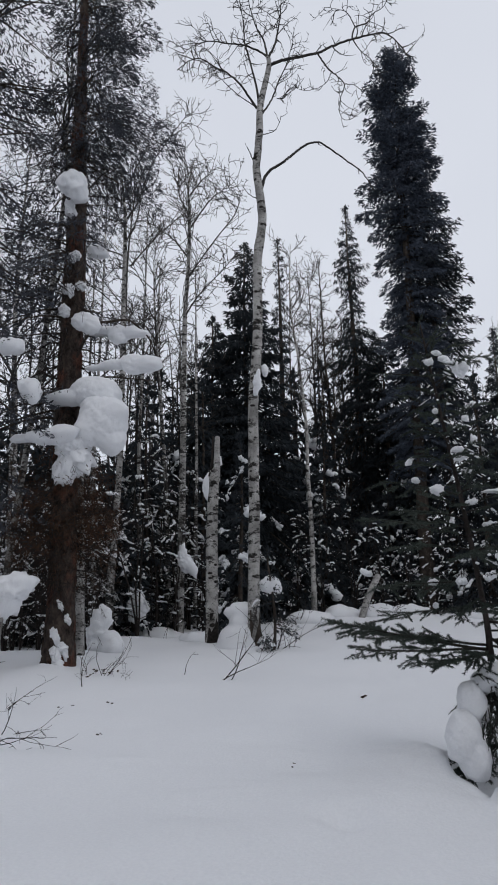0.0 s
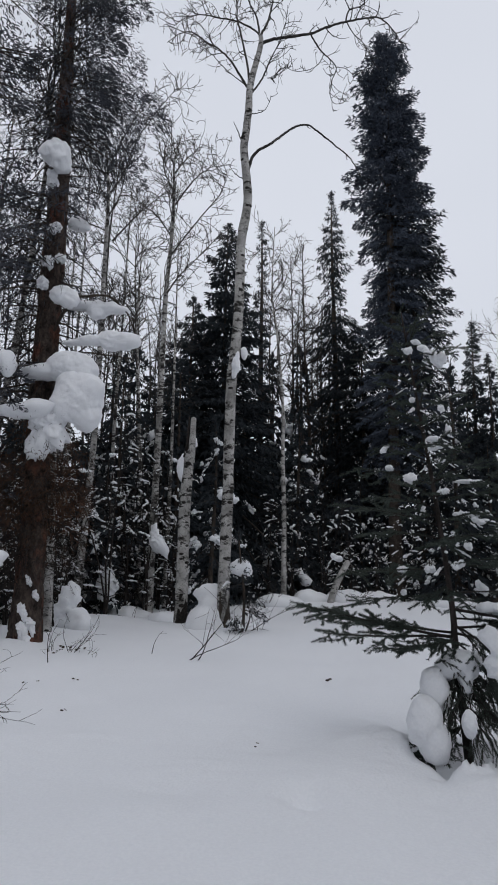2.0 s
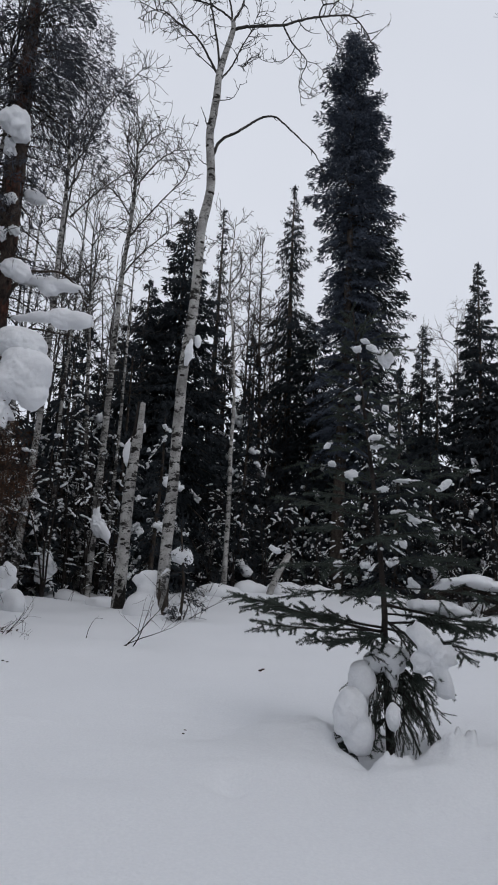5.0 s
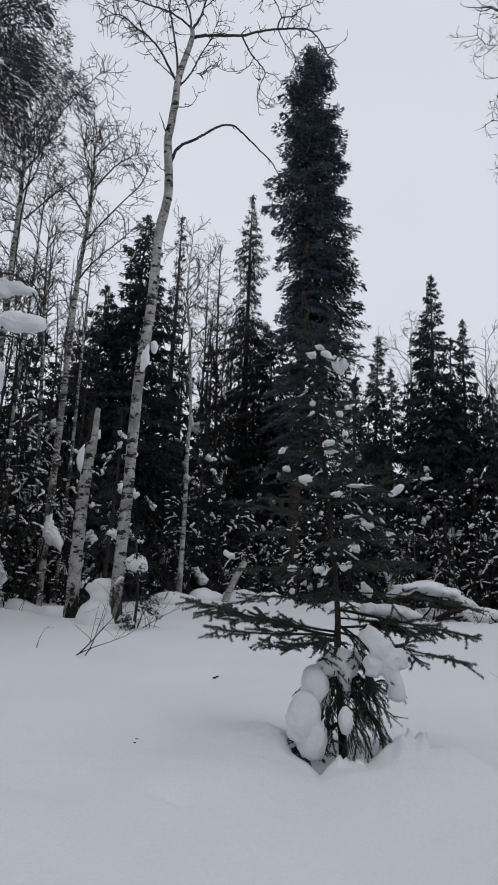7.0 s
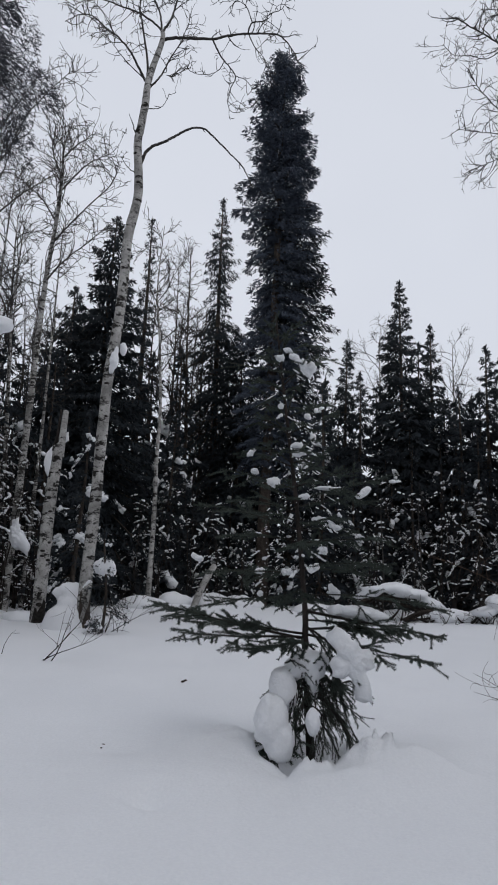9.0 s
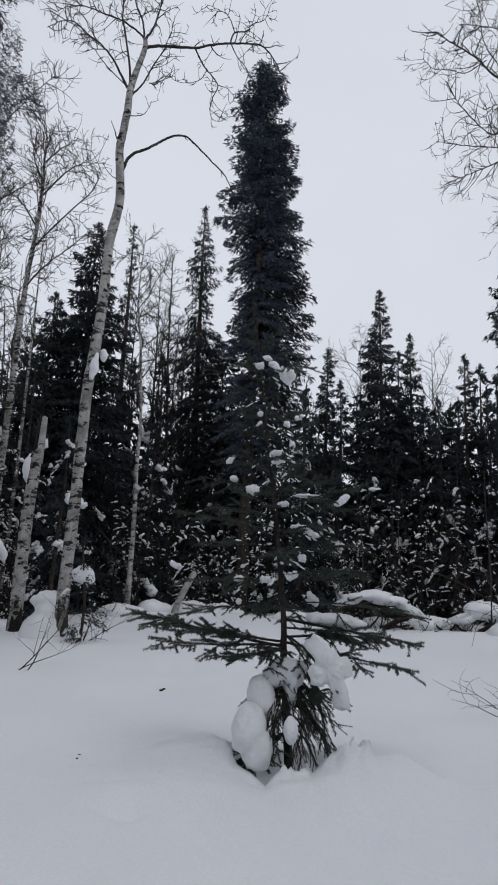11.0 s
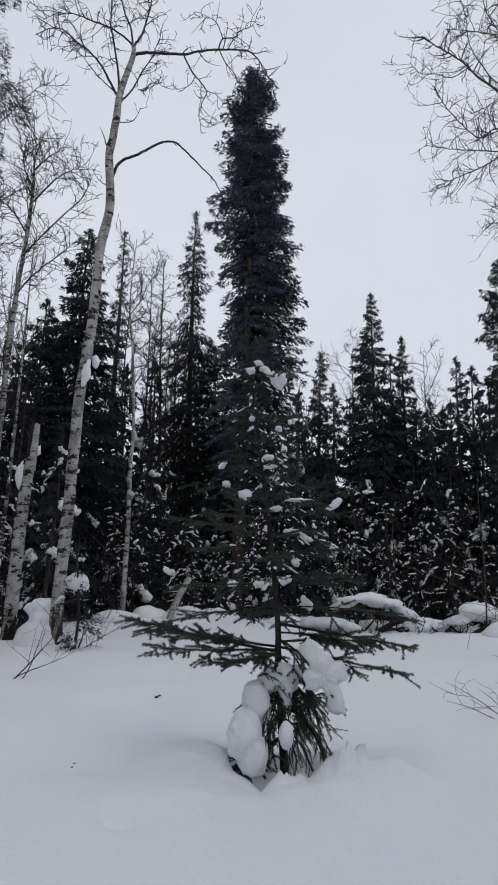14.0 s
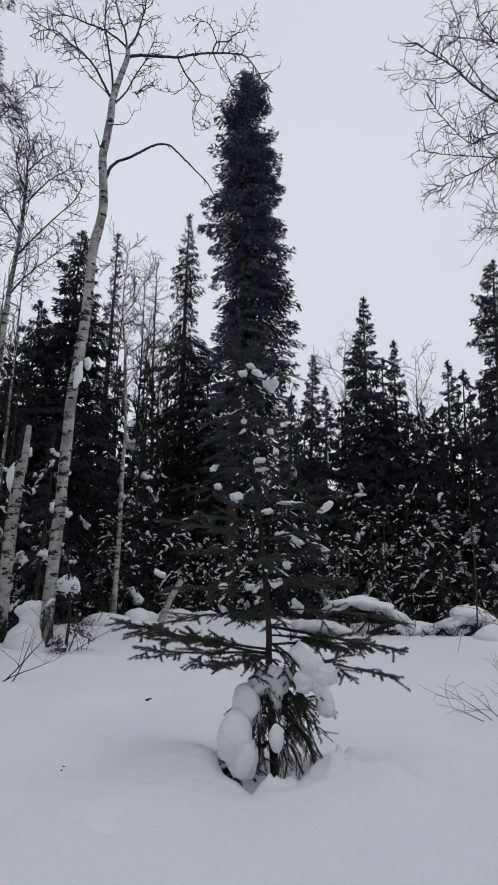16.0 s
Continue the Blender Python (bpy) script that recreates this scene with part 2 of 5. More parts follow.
def lumps(geo, at, size, along, rng, sub=1):
    """Many small uneven snow lumps, each a short string of lobes: at, size (length, width, height), and the way that each one lies along."""
    v, f = ICO[sub]
    for p, s, x in zip(at, size, unit(along)):
        y = np.cross([0, 0, 1.0], x)
        y = y / max(np.linalg.norm(y), 1e-6)
        z = np.cross(x, y)
        for k in range(int(rng.integers(1, 4))):
            q = v @ np.linalg.qr(rng.standard_normal((3, 3)))[0]
            q = q * (1 + 0.3 * np.sin(q @ rng.uniform(-4, 4, 3) + rng.uniform(0, 6)))[:, None] * s * rng.uniform(0.45, 0.95, 3)
            if sub > 1:
                q = q * (1 + 1.3 * fbm(q / s * 1.6 + rng.uniform(0, 50, 3), 3))[:, None]
            off = x * s[0] * (0.75 * k + rng.normal(0, 0.15)) + y * s[1] * rng.normal(0, 0.45) - z * s[2] * 0.35 * k * rng.random()
            geo.add(q[:, :1] * x + q[:, 1:2] * y + q[:, 2:] * z + p + off, None, f)


def clump(at, lobes, label, seed, group="snow clumps on the trees", sub=4, name="snow_clump", rough=0.07, crease=7):
    """One lump of snow of several merged lobes (dx, dy, dz, rx, ry, rz), round the point at."""
    rng = np.random.default_rng(seed)
    v, f = ICO[sub]
    v = unit(v)
    best = np.zeros(len(v))
    for dx, dy, dz, rx, ry, rz in lobes:
        s = np.array([rx, ry, rz])
        c, d = np.array([dx, dy, dz]) / s, v / s
        A, B, C = (d * d).sum(1), -(d @ c), c @ c - 1
        disc = B * B - A * C
        hit = np.where(disc > 0, (-B + np.sqrt(np.maximum(disc, 0))) / A, 0)
        best += np.maximum(hit, 0) ** crease
    w = v * np.maximum(best ** (1 / crease), 0.02)[:, None]
    scale = np.abs(w).max()
    off = rng.uniform(0, 50, 3)
    w = w * (1 + rough * (4.5 * fbm(w * 2.2 / scale + off, 3) + 3.0 * fbm(w * 7 / scale + off, 4)) + 0.05 * fbm(w * 16 / scale + off, 2))[:, None]
    g = Geo()
    g.add(w, None, f)
    ob = part(name, g, SNOW)
    ob.location = at
    return tagged(ob, label, "snow", group)


# ---- ground ----
# azimuth, distance, radius, height of swells and hollows in the snow
SWELLS = [(-2.1, 3.6, 0.13, -0.1), (-1.9, 3.62, 0.26, 0.025), (-4.5, 4.6, 0.25, -0.05), (9.0, 3.75, 0.16, -0.03), (11.6, 3.95, 0.11, 0.035), (13.8, 4.0, 0.1, 0.045), (7.6, 3.9, 0.14, 0.025), (15.2, 3.85, 0.12, 0.03), (-9, 5.6, 0.5, 0.05), (-1, 4.4, 0.6, 0.05), (4.0, 4.75, 0.25, 0.04), (1.8, 5.0, 0.45, 0.06), (21, 4.9, 0.3, 0.04), (4, 3.9, 0.3, 0.03), (-25.7, 10.0, 0.33, 0.12), (-23.8, 9.9, 0.5, -0.04),
          (-8.2, 12.7, 0.5, 0.1), (-12, 13.3, 0.6, 0.1), (-4.5, 17.5, 1.0, 0.16), (-1.5, 18.5, 1.2, 0.18),
          (3, 18.5, 1.3, 0.2), (8, 19.0, 1.3, 0.16), (-16, 17, 1.2, 0.2), (-20, 14, 0.9, 0.2), (-28, 12, 1.5, 0.2), (13, 20, 1.4, 0.1), (22, 19.5, 1.5, 0.1), (28, 17, 1.6, 0.1)]


def ground_z(x, y):
    x, y = np.asarray(x, float), np.asarray(y, float)
    r = np.hypot(x, y)
    z = 0.035 * np.sin(0.9 * x + 0.5 * y + 1.0) * np.sin(0.7 * y - 0.3 * x) + 0.02 * np.sin(2.1 * x - 1.3 * y) * np.sin(1.7 * y + 0.8)
    z = z * np.clip(r / 5, 0, 1)
    if x.ndim:
        q = np.stack([x.ravel(), y.ravel(), 0 * x.ravel()], 1)
        z = z + (np.clip((14 - r) / 6, 0, 1).ravel() * (0.07 * fbm(q * 1.3, 4) + 0.06 * fbm(q * 0.45 + 9, 2))).reshape(x.shape)
    c = P(10.7, 4.58)
    u, v = x - c.x, y - c.y
    q, turn = np.hypot(u, v), np.degrees(np.arctan2(v, u))
    lip = np.interp(turn, [-180, -150, -120, -100, -75, -60, -40, -18, 5, 40, 90, 140, 180], [0.10, 0.06, 0.0, 0.0, 0.0, 0.0, 0.0, 0.0, 0.02, 0.03, 0.02, 0.05, 0.10])
    edge = np.interp(turn, [-180, -120, -90, -40, -18, 5, 90, 180], [0.42, 0.42, 0.36, 0.35, 0.42, 0.45, 0.36, 0.42])
    if x.ndim:
        s = np.stack([x.ravel(), y.ravel(), 0 * x.ravel()], 1)
        rag = np.clip(1 - np.abs(turn + 50) / 60, 0.3, 1)
        lip = lip * (1 + 1.8 * rag * fbm(s * 9, 4).reshape(x.shape))
        edge = edge * (1 + 0.5 * rag * fbm(s * 7 + 5, 3).reshape(x.shape))
    z = z + np.where(q > edge, lip * np.exp(-((q - edge) / np.where(np.abs(turn) > 125, 0.3, 0.24)) ** 2), lip - (lip + 0.14) * np.clip((edge - q) / 0.1, 0, 1))
    # the broken rim in front of the young spruce: a crest that drops steeply to the hole behind it
    turn = np.degrees(np.arctan2(x, np.maximum(y, 0.01)))
    crest = np.interp(turn, [6.2, 7.1, 8.4, 9.5, 10.35, 10.85, 12.2, 12.45, 12.7, 14.1, 14.87, 15.76, 16.0, 17.0, 17.25, 17.9, 18.8, 20.1, 21.4, 23.5], [-0.14, -0.1, -0.06, 0.01, 0.08, 0.05, 0.06, 0.0, 0.04, 0.13, 0.2, 0.21, 0.16, 0.24, 0.12, 0.14, 0.16, 0.12, 0.05, -0.02])
    brow = np.interp(turn, [6, 10, 12.4, 13, 17, 23], [4.17, 4.2, 4.26, 4.32, 4.38, 4.5])
    rugged = brow
    soft = np.interp(turn, [6, 12.7, 14, 17.1, 17.4, 23], [0.04, 0.05, 0.09, 0.1, 0.16, 0.25])
    if x.ndim:
        s = np.stack([turn.ravel() * 0.8, r.ravel() * 2.5, 0 * r.ravel()], 1)
        crag = np.clip(np.interp(turn, [6, 8, 16.8, 17.5], [0.2, 1, 1, 0.15]), 0, 1)
        rugged = brow + (0.16 * fbm(s * 1.5 + 21, 4)).reshape(x.shape) * crag
        crest = crest + (0.05 * fbm(s * 1.2, 4) + 0.05 * fbm(s * 4 + 3, 3)).reshape(x.shape) * crag * np.exp(-(np.maximum(rugged - r, 0) / 0.07) ** 2)
    calm = np.interp(turn, [6.2, 7.5, 10, 12.5, 15, 17, 19, 21, 23.5], [-0.14, -0.08, 0.03, 0.04, 0.13, 0.17, 0.15, 0.08, -0.02])
    edge = np.exp(-(np.maximum(rugged - r, 0) / 0.09) ** 2)
    near = (calm + (crest - calm) * edge) * np.exp(-(np.maximum(brow - r, 0) / 0.36) ** 2) - 0.3 * np.clip((brow - r - 0.55) / 0.5, 0, 1) ** 2
    z = np.maximum(z, np.where(r < rugged, near, crest - (crest + 0.16) * np.clip((r - rugged) / soft, 0, 1)))
    far = np.clip((r - 16) / 8, 0, 1)
    z = z + far * (0.10 * np.sin(1.9 * x + 0.7) * np.sin(2.3 * y + 0.4 * x) + 0.07 * np.sin(3.7 * x + 2.2 * y) + 0.08)
    for az, d, s, h in SWELLS:
        p = P(az, d)
        z = z + h * np.exp(-((x - p.x) ** 2 + (y - p.y) ** 2) / s ** 2)
    return z


def G(az, d, sink=0.0):
    """A place on the snow."""
    p = P(az, d)
    p.z = float(ground_z(np.array([p.x]), np.array([p.y]))[0]) - sink
    return p


def build_ground():
    def axis(lo, hi, step):
        inner = list(np.arange(lo, hi + step / 2, step))
        grow_by = step * 1.08 ** np.arange(60)
        steps = np.concatenate([np.cumsum(grow_by), grow_by.sum() * 1.28 ** np.arange(1, 15)])
        return np.array([*(inner[0] - steps)[::-1], *inner, *(inner[-1] + steps)])

    xs, ys = axis(0.3, 1.6, 0.018), axis(3.85, 4.75, 0.018)
    X, Y = np.meshgrid(xs, ys, indexing="ij")
    Z = ground_z(X, Y)
    v = np.stack([X, Y, Z], -1).reshape(-1, 3)
    n, m = X.shape
    i, j = np.meshgrid(np.arange(n - 1), np.arange(m - 1), indexing="ij")
    q = np.stack([i * m + j, (i + 1) * m + j, (i + 1) * m + j + 1, i * m + j + 1], -1).reshape(-1, 4)
    g = Geo()
    g.add(v, q)
    return tagged(part("ground", g, SNOW), "smooth deep untouched snow field", "snow", kind="structure")


build_ground()


# ---- conifers ----
def spruce(at, h, r, seed, label, shape="cone", dens=1.0, bare=0.06, droop=0.55, snow=0.5, snow_top=6.0, trunk_r=0.0, needle=None, size=0.9, lean=(0, 0), name="spruce_tree",
           group="spruces at the edge of the wood", thin=1.0, sub=2, slim=0.8, many=3, flake=1, bare_side=0.0, hang=0.45, heart=1.0):
    rng = np.random.default_rng(seed)
    top = thing(name, at, label, "tree", group)
    tr = trunk_r or 0.012 * h
    u = np.linspace(0, 1, 14)
    sway = 0.05 * np.sin(u * 5 + seed)
    line = np.stack([lean[0] * u * h + sway, lean[1] * u * h + 0.04 * np.cos(u * 4 + seed) - 0.04, u * h - 0.25 * (1 - u)], 1)
    g = Geo()
    tube(g, line, tr * (1 - u) ** 0.9 + 0.012, 9, 0.05, rng)
    part("trunk", g, BARK_SPRUCE, top)
    n = int(h * (17 if sub > 1 else 9) * thin)
    zf = bare + (1 - bare) * (np.arange(n) + rng.random(n)) / n
    if shape == "column":
        zf = zf ** 0.85
    zf = np.minimum(zf, 0.995)
    if shape == "column":
        prof = np.interp(zf, [0, 0.2, 0.45, 0.6, 0.68, 0.75, 0.83, 0.865, 0.893, 0.93, 0.953, 0.98, 1], [0.75, 0.78, 0.84, 0.9, 0.94, 0.99, 0.88, 0.8, 0.71, 0.52, 0.4, 0.23, 0.05]) * (0.95 + 0.05 * np.sin(zf * 23 + seed))
    elif shape == "spire":
        prof = 0.16 + 0.84 * np.maximum(0, 1 - zf) ** 0.9
        prof = prof * np.where(zf > 0.9, 0.9, 1) * (0.8 + 0.25 * np.sin(zf * 31 + seed))
        prof = np.where(zf > 0.95, prof * 0.5, prof)
    else:
        prof = (1 - zf) ** 0.85 * (0.9 + 0.1 * np.sin(zf * 27 + seed)) + 0.015
    L = r * prof * (rng.uniform(0.72, 1.1, n) if shape != "column" else rng.uniform(0.68, 1.06, n))
    a = rng.uniform(0, 2 * np.pi, n)
    out = np.stack([np.cos(a), np.sin(a), 0 * a], 1)
    if bare_side:
        L = np.where((zf < bare_side) & (out[:, 1] < -0.35) & (out[:, 0] < 0.5), L * 0.35, L) * np.where((zf < bare_side) & (out[:, 0] < -0.2), np.where(rng.random(n) < 0.4, 0.4, 0.92), 1)
    base = np.stack([np.interp(zf, u, line[:, k]) for k in range(3)], 1)
    up = np.interp(zf, [0, 0.6, 0.95, 1], [-0.25, 0.05, 0.55, 0.8]) + rng.normal(0, 0.12, n)
    dr = droop * np.interp(zf, [0, 0.8, 1], [1, 0.8, 0.15])

    def along(i, s):
        s = s[:, None]
        z = L[i, None] * (up[i, None] * s - dr[i, None] * s ** 1.6 + 0.25 * dr[i, None] * s ** 4)
        return base[i] + out[i] * L[i, None] * s + np.array([0, 0, 1.0]) * z

    wood = Geo()
    ss = np.linspace(0, 0.85, 4 if sub > 1 else 3)
    for k in range(0, n, 3 - sub):
        tube(wood, along(np.full(len(ss), k), ss), (0.006 + 0.012 * L[k]) * (1.1 - ss), 3, cap=False)
    tagged(part("branchwork", wood, BARK_SPRUCE, top), kind="stuff")
    crown = Geo()
    # broad dark sprays inside the crown, then the needled twigs
    m = (dens * heart * (5 + L * (17 if sub > 1 else 5))).astype(int)
    i = np.repeat(np.arange(n), m)
    spray(crown, rng, along, out, L * (0.85 if shape == "column" else 0.7), i, 0.2 * size * np.clip(0.3 + L[i] / 1.3, 0.3, 1.1) * (1 if sub > 1 else 1.3), 0.03 * size * np.clip(0.4 + L[i] / 1.6, 0.4, 1) * (1 if sub > 1 else 2.2), hang, 0.5, 0.0, 1.15)
    m = (dens * (8 + L * (33 if sub > 1 else 6))).astype(int)
    i = np.repeat(np.arange(n), m)
    spray(crown, rng, along, out, L, i, 0.19 * size * np.clip(0.4 + L[i] / 1.6, 0.4, 1.1) * (1 if sub > 1 else 1.25), slim * 0.021 * size * np.ones(len(i)) * (1 if sub > 1 else 1.75), hang)
    # the leader
    q = rng.random(18)
    cords(crown, line[-1] - np.array([0, 0, 0.5]) * q[:, None] * size, np.stack([rng.normal(0, 0.3, 18), rng.normal(0, 0.3, 18), 1.0 + 0 * q], 1), 0.2 * size * (0.6 + q), 0.02 * size * np.ones(18), rng, 0)
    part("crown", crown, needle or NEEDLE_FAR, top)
    if snow:
        pick = np.where(rng.random(n) < snow * np.clip((snow_top - zf * h) / snow_top, 0.02, 1) ** 1.2)[0]
        if len(pick):
            pick = np.repeat(pick, many)
            sp = rng.uniform(0.62, 1.1, len(pick))
            big = rng.gamma(1.8, 0.45, len(pick)).clip(0.35, 2.3) * (1.2 if sub == 1 else 1.1) * min(1.0, 0.3 + h / 7) * (0.8 if flake == 2 else 1.3 if flake else 1.6)
            sz = np.stack([rng.uniform(0.04, 0.085, len(pick)), rng.uniform(0.035, 0.07, len(pick)), rng.uniform(0.03, 0.06, len(pick))], 1) * big[:, None]
            pos = along(pick, sp) + rng.normal(0, 0.06, (len(pick), 3)) * [1, 1, 0.5]
            pos[:, 2] += 0.03 + 0.5 * sz[:, 2]
            lie = out[pick] + np.stack([0 * sp, 0 * sp, rng.normal(-0.9, 0.6, len(pick))], 1)
            sg = Geo()
            lumps(sg, pos, sz, lie, rng, flake)
            if sub > 1:
                lumps(sg, pos + unit(lie) * sz[:, :1] * 0.8 - np.array([0, 0, 0.3]) * sz[:, 2:], sz * rng.uniform(0.4, 0.8, (len(pick), 1)), lie + rng.normal(0, 0.4, lie.shape), rng, flake)
            tagged(part("snow_cover", sg, SNOW, top, "lumps of snow on boughs"), kind="stuff")
    return top


# the tall column spruce and the ones that stand out against the sky
spruce(G(6.12, 22), 20.6, 1.72, 11, "tall dense dark spruce with a full ragged crown", "column", 2.1, 0.16, 0.5, 0.03, 14, 0.23, NEEDLE, 0.72, (0.010, 0), thin=1.1, slim=0.8, bare_side=0.66, hang=0.3, heart=2.0)
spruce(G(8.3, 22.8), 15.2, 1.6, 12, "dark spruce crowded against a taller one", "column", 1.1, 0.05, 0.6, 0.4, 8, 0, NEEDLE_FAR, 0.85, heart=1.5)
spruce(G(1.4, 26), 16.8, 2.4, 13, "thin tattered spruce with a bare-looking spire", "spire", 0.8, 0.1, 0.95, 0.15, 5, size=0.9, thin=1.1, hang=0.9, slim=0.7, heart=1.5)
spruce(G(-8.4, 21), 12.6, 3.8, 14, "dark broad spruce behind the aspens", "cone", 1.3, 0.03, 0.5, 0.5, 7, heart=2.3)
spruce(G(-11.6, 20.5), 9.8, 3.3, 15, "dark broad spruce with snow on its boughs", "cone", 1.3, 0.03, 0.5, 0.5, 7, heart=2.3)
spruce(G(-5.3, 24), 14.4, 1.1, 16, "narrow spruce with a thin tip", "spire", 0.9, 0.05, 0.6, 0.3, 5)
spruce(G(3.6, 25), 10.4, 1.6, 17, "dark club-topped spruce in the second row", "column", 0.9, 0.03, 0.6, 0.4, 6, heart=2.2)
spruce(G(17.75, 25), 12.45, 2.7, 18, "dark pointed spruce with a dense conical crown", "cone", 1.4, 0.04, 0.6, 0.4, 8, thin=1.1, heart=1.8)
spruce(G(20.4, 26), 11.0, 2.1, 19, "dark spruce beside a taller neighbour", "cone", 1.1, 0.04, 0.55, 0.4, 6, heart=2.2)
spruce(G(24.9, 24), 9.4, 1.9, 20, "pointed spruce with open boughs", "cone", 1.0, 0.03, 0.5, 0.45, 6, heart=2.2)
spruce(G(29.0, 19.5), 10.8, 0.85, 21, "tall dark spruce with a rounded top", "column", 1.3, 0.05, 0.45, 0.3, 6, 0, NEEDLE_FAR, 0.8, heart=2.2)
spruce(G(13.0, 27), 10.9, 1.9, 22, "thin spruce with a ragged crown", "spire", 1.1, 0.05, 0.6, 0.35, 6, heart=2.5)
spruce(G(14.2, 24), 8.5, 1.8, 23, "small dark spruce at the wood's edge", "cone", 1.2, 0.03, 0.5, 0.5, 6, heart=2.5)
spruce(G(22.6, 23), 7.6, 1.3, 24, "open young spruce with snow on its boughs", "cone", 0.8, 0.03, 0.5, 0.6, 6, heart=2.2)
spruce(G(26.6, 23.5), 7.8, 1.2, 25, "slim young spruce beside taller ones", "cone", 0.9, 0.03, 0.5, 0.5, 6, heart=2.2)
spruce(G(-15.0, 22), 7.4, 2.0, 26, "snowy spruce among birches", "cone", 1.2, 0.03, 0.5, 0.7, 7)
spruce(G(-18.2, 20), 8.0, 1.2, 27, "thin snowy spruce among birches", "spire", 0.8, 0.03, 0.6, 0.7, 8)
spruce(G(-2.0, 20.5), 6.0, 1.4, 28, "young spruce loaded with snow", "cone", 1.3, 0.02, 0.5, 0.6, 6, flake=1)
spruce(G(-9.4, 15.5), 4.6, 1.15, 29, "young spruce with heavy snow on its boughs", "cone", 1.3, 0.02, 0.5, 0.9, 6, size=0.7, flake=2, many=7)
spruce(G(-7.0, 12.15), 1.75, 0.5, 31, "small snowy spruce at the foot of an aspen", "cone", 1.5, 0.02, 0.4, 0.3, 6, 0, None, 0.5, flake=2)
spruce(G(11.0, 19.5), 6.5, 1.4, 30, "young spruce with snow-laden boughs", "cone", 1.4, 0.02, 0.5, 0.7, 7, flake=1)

# the deeper wood: four kinds of spruce, repeated
DEEP = "spruces deep in the wood"
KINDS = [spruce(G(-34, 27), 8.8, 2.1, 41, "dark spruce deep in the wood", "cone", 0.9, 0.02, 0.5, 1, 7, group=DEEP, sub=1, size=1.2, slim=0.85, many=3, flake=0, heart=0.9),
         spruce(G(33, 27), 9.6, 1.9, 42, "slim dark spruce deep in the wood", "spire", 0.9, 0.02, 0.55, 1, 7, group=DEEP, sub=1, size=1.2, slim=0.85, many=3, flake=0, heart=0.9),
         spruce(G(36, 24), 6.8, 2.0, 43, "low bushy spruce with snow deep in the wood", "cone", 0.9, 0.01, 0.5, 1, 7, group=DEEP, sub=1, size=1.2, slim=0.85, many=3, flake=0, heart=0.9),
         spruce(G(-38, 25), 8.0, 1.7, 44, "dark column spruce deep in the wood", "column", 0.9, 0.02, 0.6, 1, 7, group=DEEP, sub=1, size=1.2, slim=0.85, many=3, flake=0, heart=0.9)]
# added behind the eye, out of view, so that less skylight reaches the snow
UNSEEN = spruce(G(180, 12), 9.5, 2.3, 45, "unseen dark spruce added behind the clearing to dim its snow", "cone", 0.35, 0.02, 0.5, 0.2, 7, group=DEEP, sub=1, size=1.8)
rng = np.random.default_rng(5)
for row, (d0, d1, count, a0, a1) in enumerate([(21, 24, 28, -36, 36), (25, 31, 24, -36, 36), (32, 46, 14, -38, 38), (8, 15, 22, 62, 298), (15.5, 20, 18, -33, -12)]):
    for k in range(count):
        az = a0 + (a1 - a0) * (k + rng.uniform(0.15, 0.85)) / count
        d = rng.uniform(d0, d1)
        s = rng.uniform(0.55, 0.8) * (1, 1.2, 1.4, 1.85, 0.9)[row]
        if row < 3 and -1.5 < az < 6:
            if row:
                continue
            s = 0.42
        kind = KINDS[int(rng.integers(0, 4))] if row != 3 else UNSEEN
        copy_thing(kind, Matrix.Translation(G(az, d)) @ Matrix.Rotation(rng.uniform(0, 6.28), 4, "Z") @ Matrix.Scale(s, 4))

for az, d, s, k in ((-13.5, 24, 1.0, 0), (-10.0, 25, 1.05, 1), (-6.6, 23.5, 1.0, 3), (-4.2, 26, 1.1, 0), (-1.6, 24, 0.95, 1), (11.2, 24.5, 0.95, 0), (15.8, 26.5, 0.9, 1), (23.6, 26, 0.9, 0), (27.4, 25, 0.9, 1), (19.2, 28, 1.15, 1), (21.5, 27.5, 0.95, 0), (0.3, 27, 0.8, 1), (2.6, 29, 0.85, 3), (4.5, 27, 0.85, 0), (-0.6, 30, 0.9, 1), (3.3, 23, 0.6, 2), (5.2, 24, 0.7, 1),
                    (12.3, 25.5, 0.85, 0), (16.6, 24, 0.8, 2), (18.6, 24.5, 0.9, 3), (20.9, 24.8, 0.95, 2), (22.4, 25, 0.95, 3), (24.2, 25.5, 0.9, 0), (26.0, 26, 1.0, 1), (28.2, 25.5, 1.0, 0), (30, 24, 1.0, 3)):
    copy_thing(KINDS[k], Matrix.Translation(G(az, d)) @ Matrix.Rotation(az, 4, "Z") @ Matrix.Scale(s, 4))


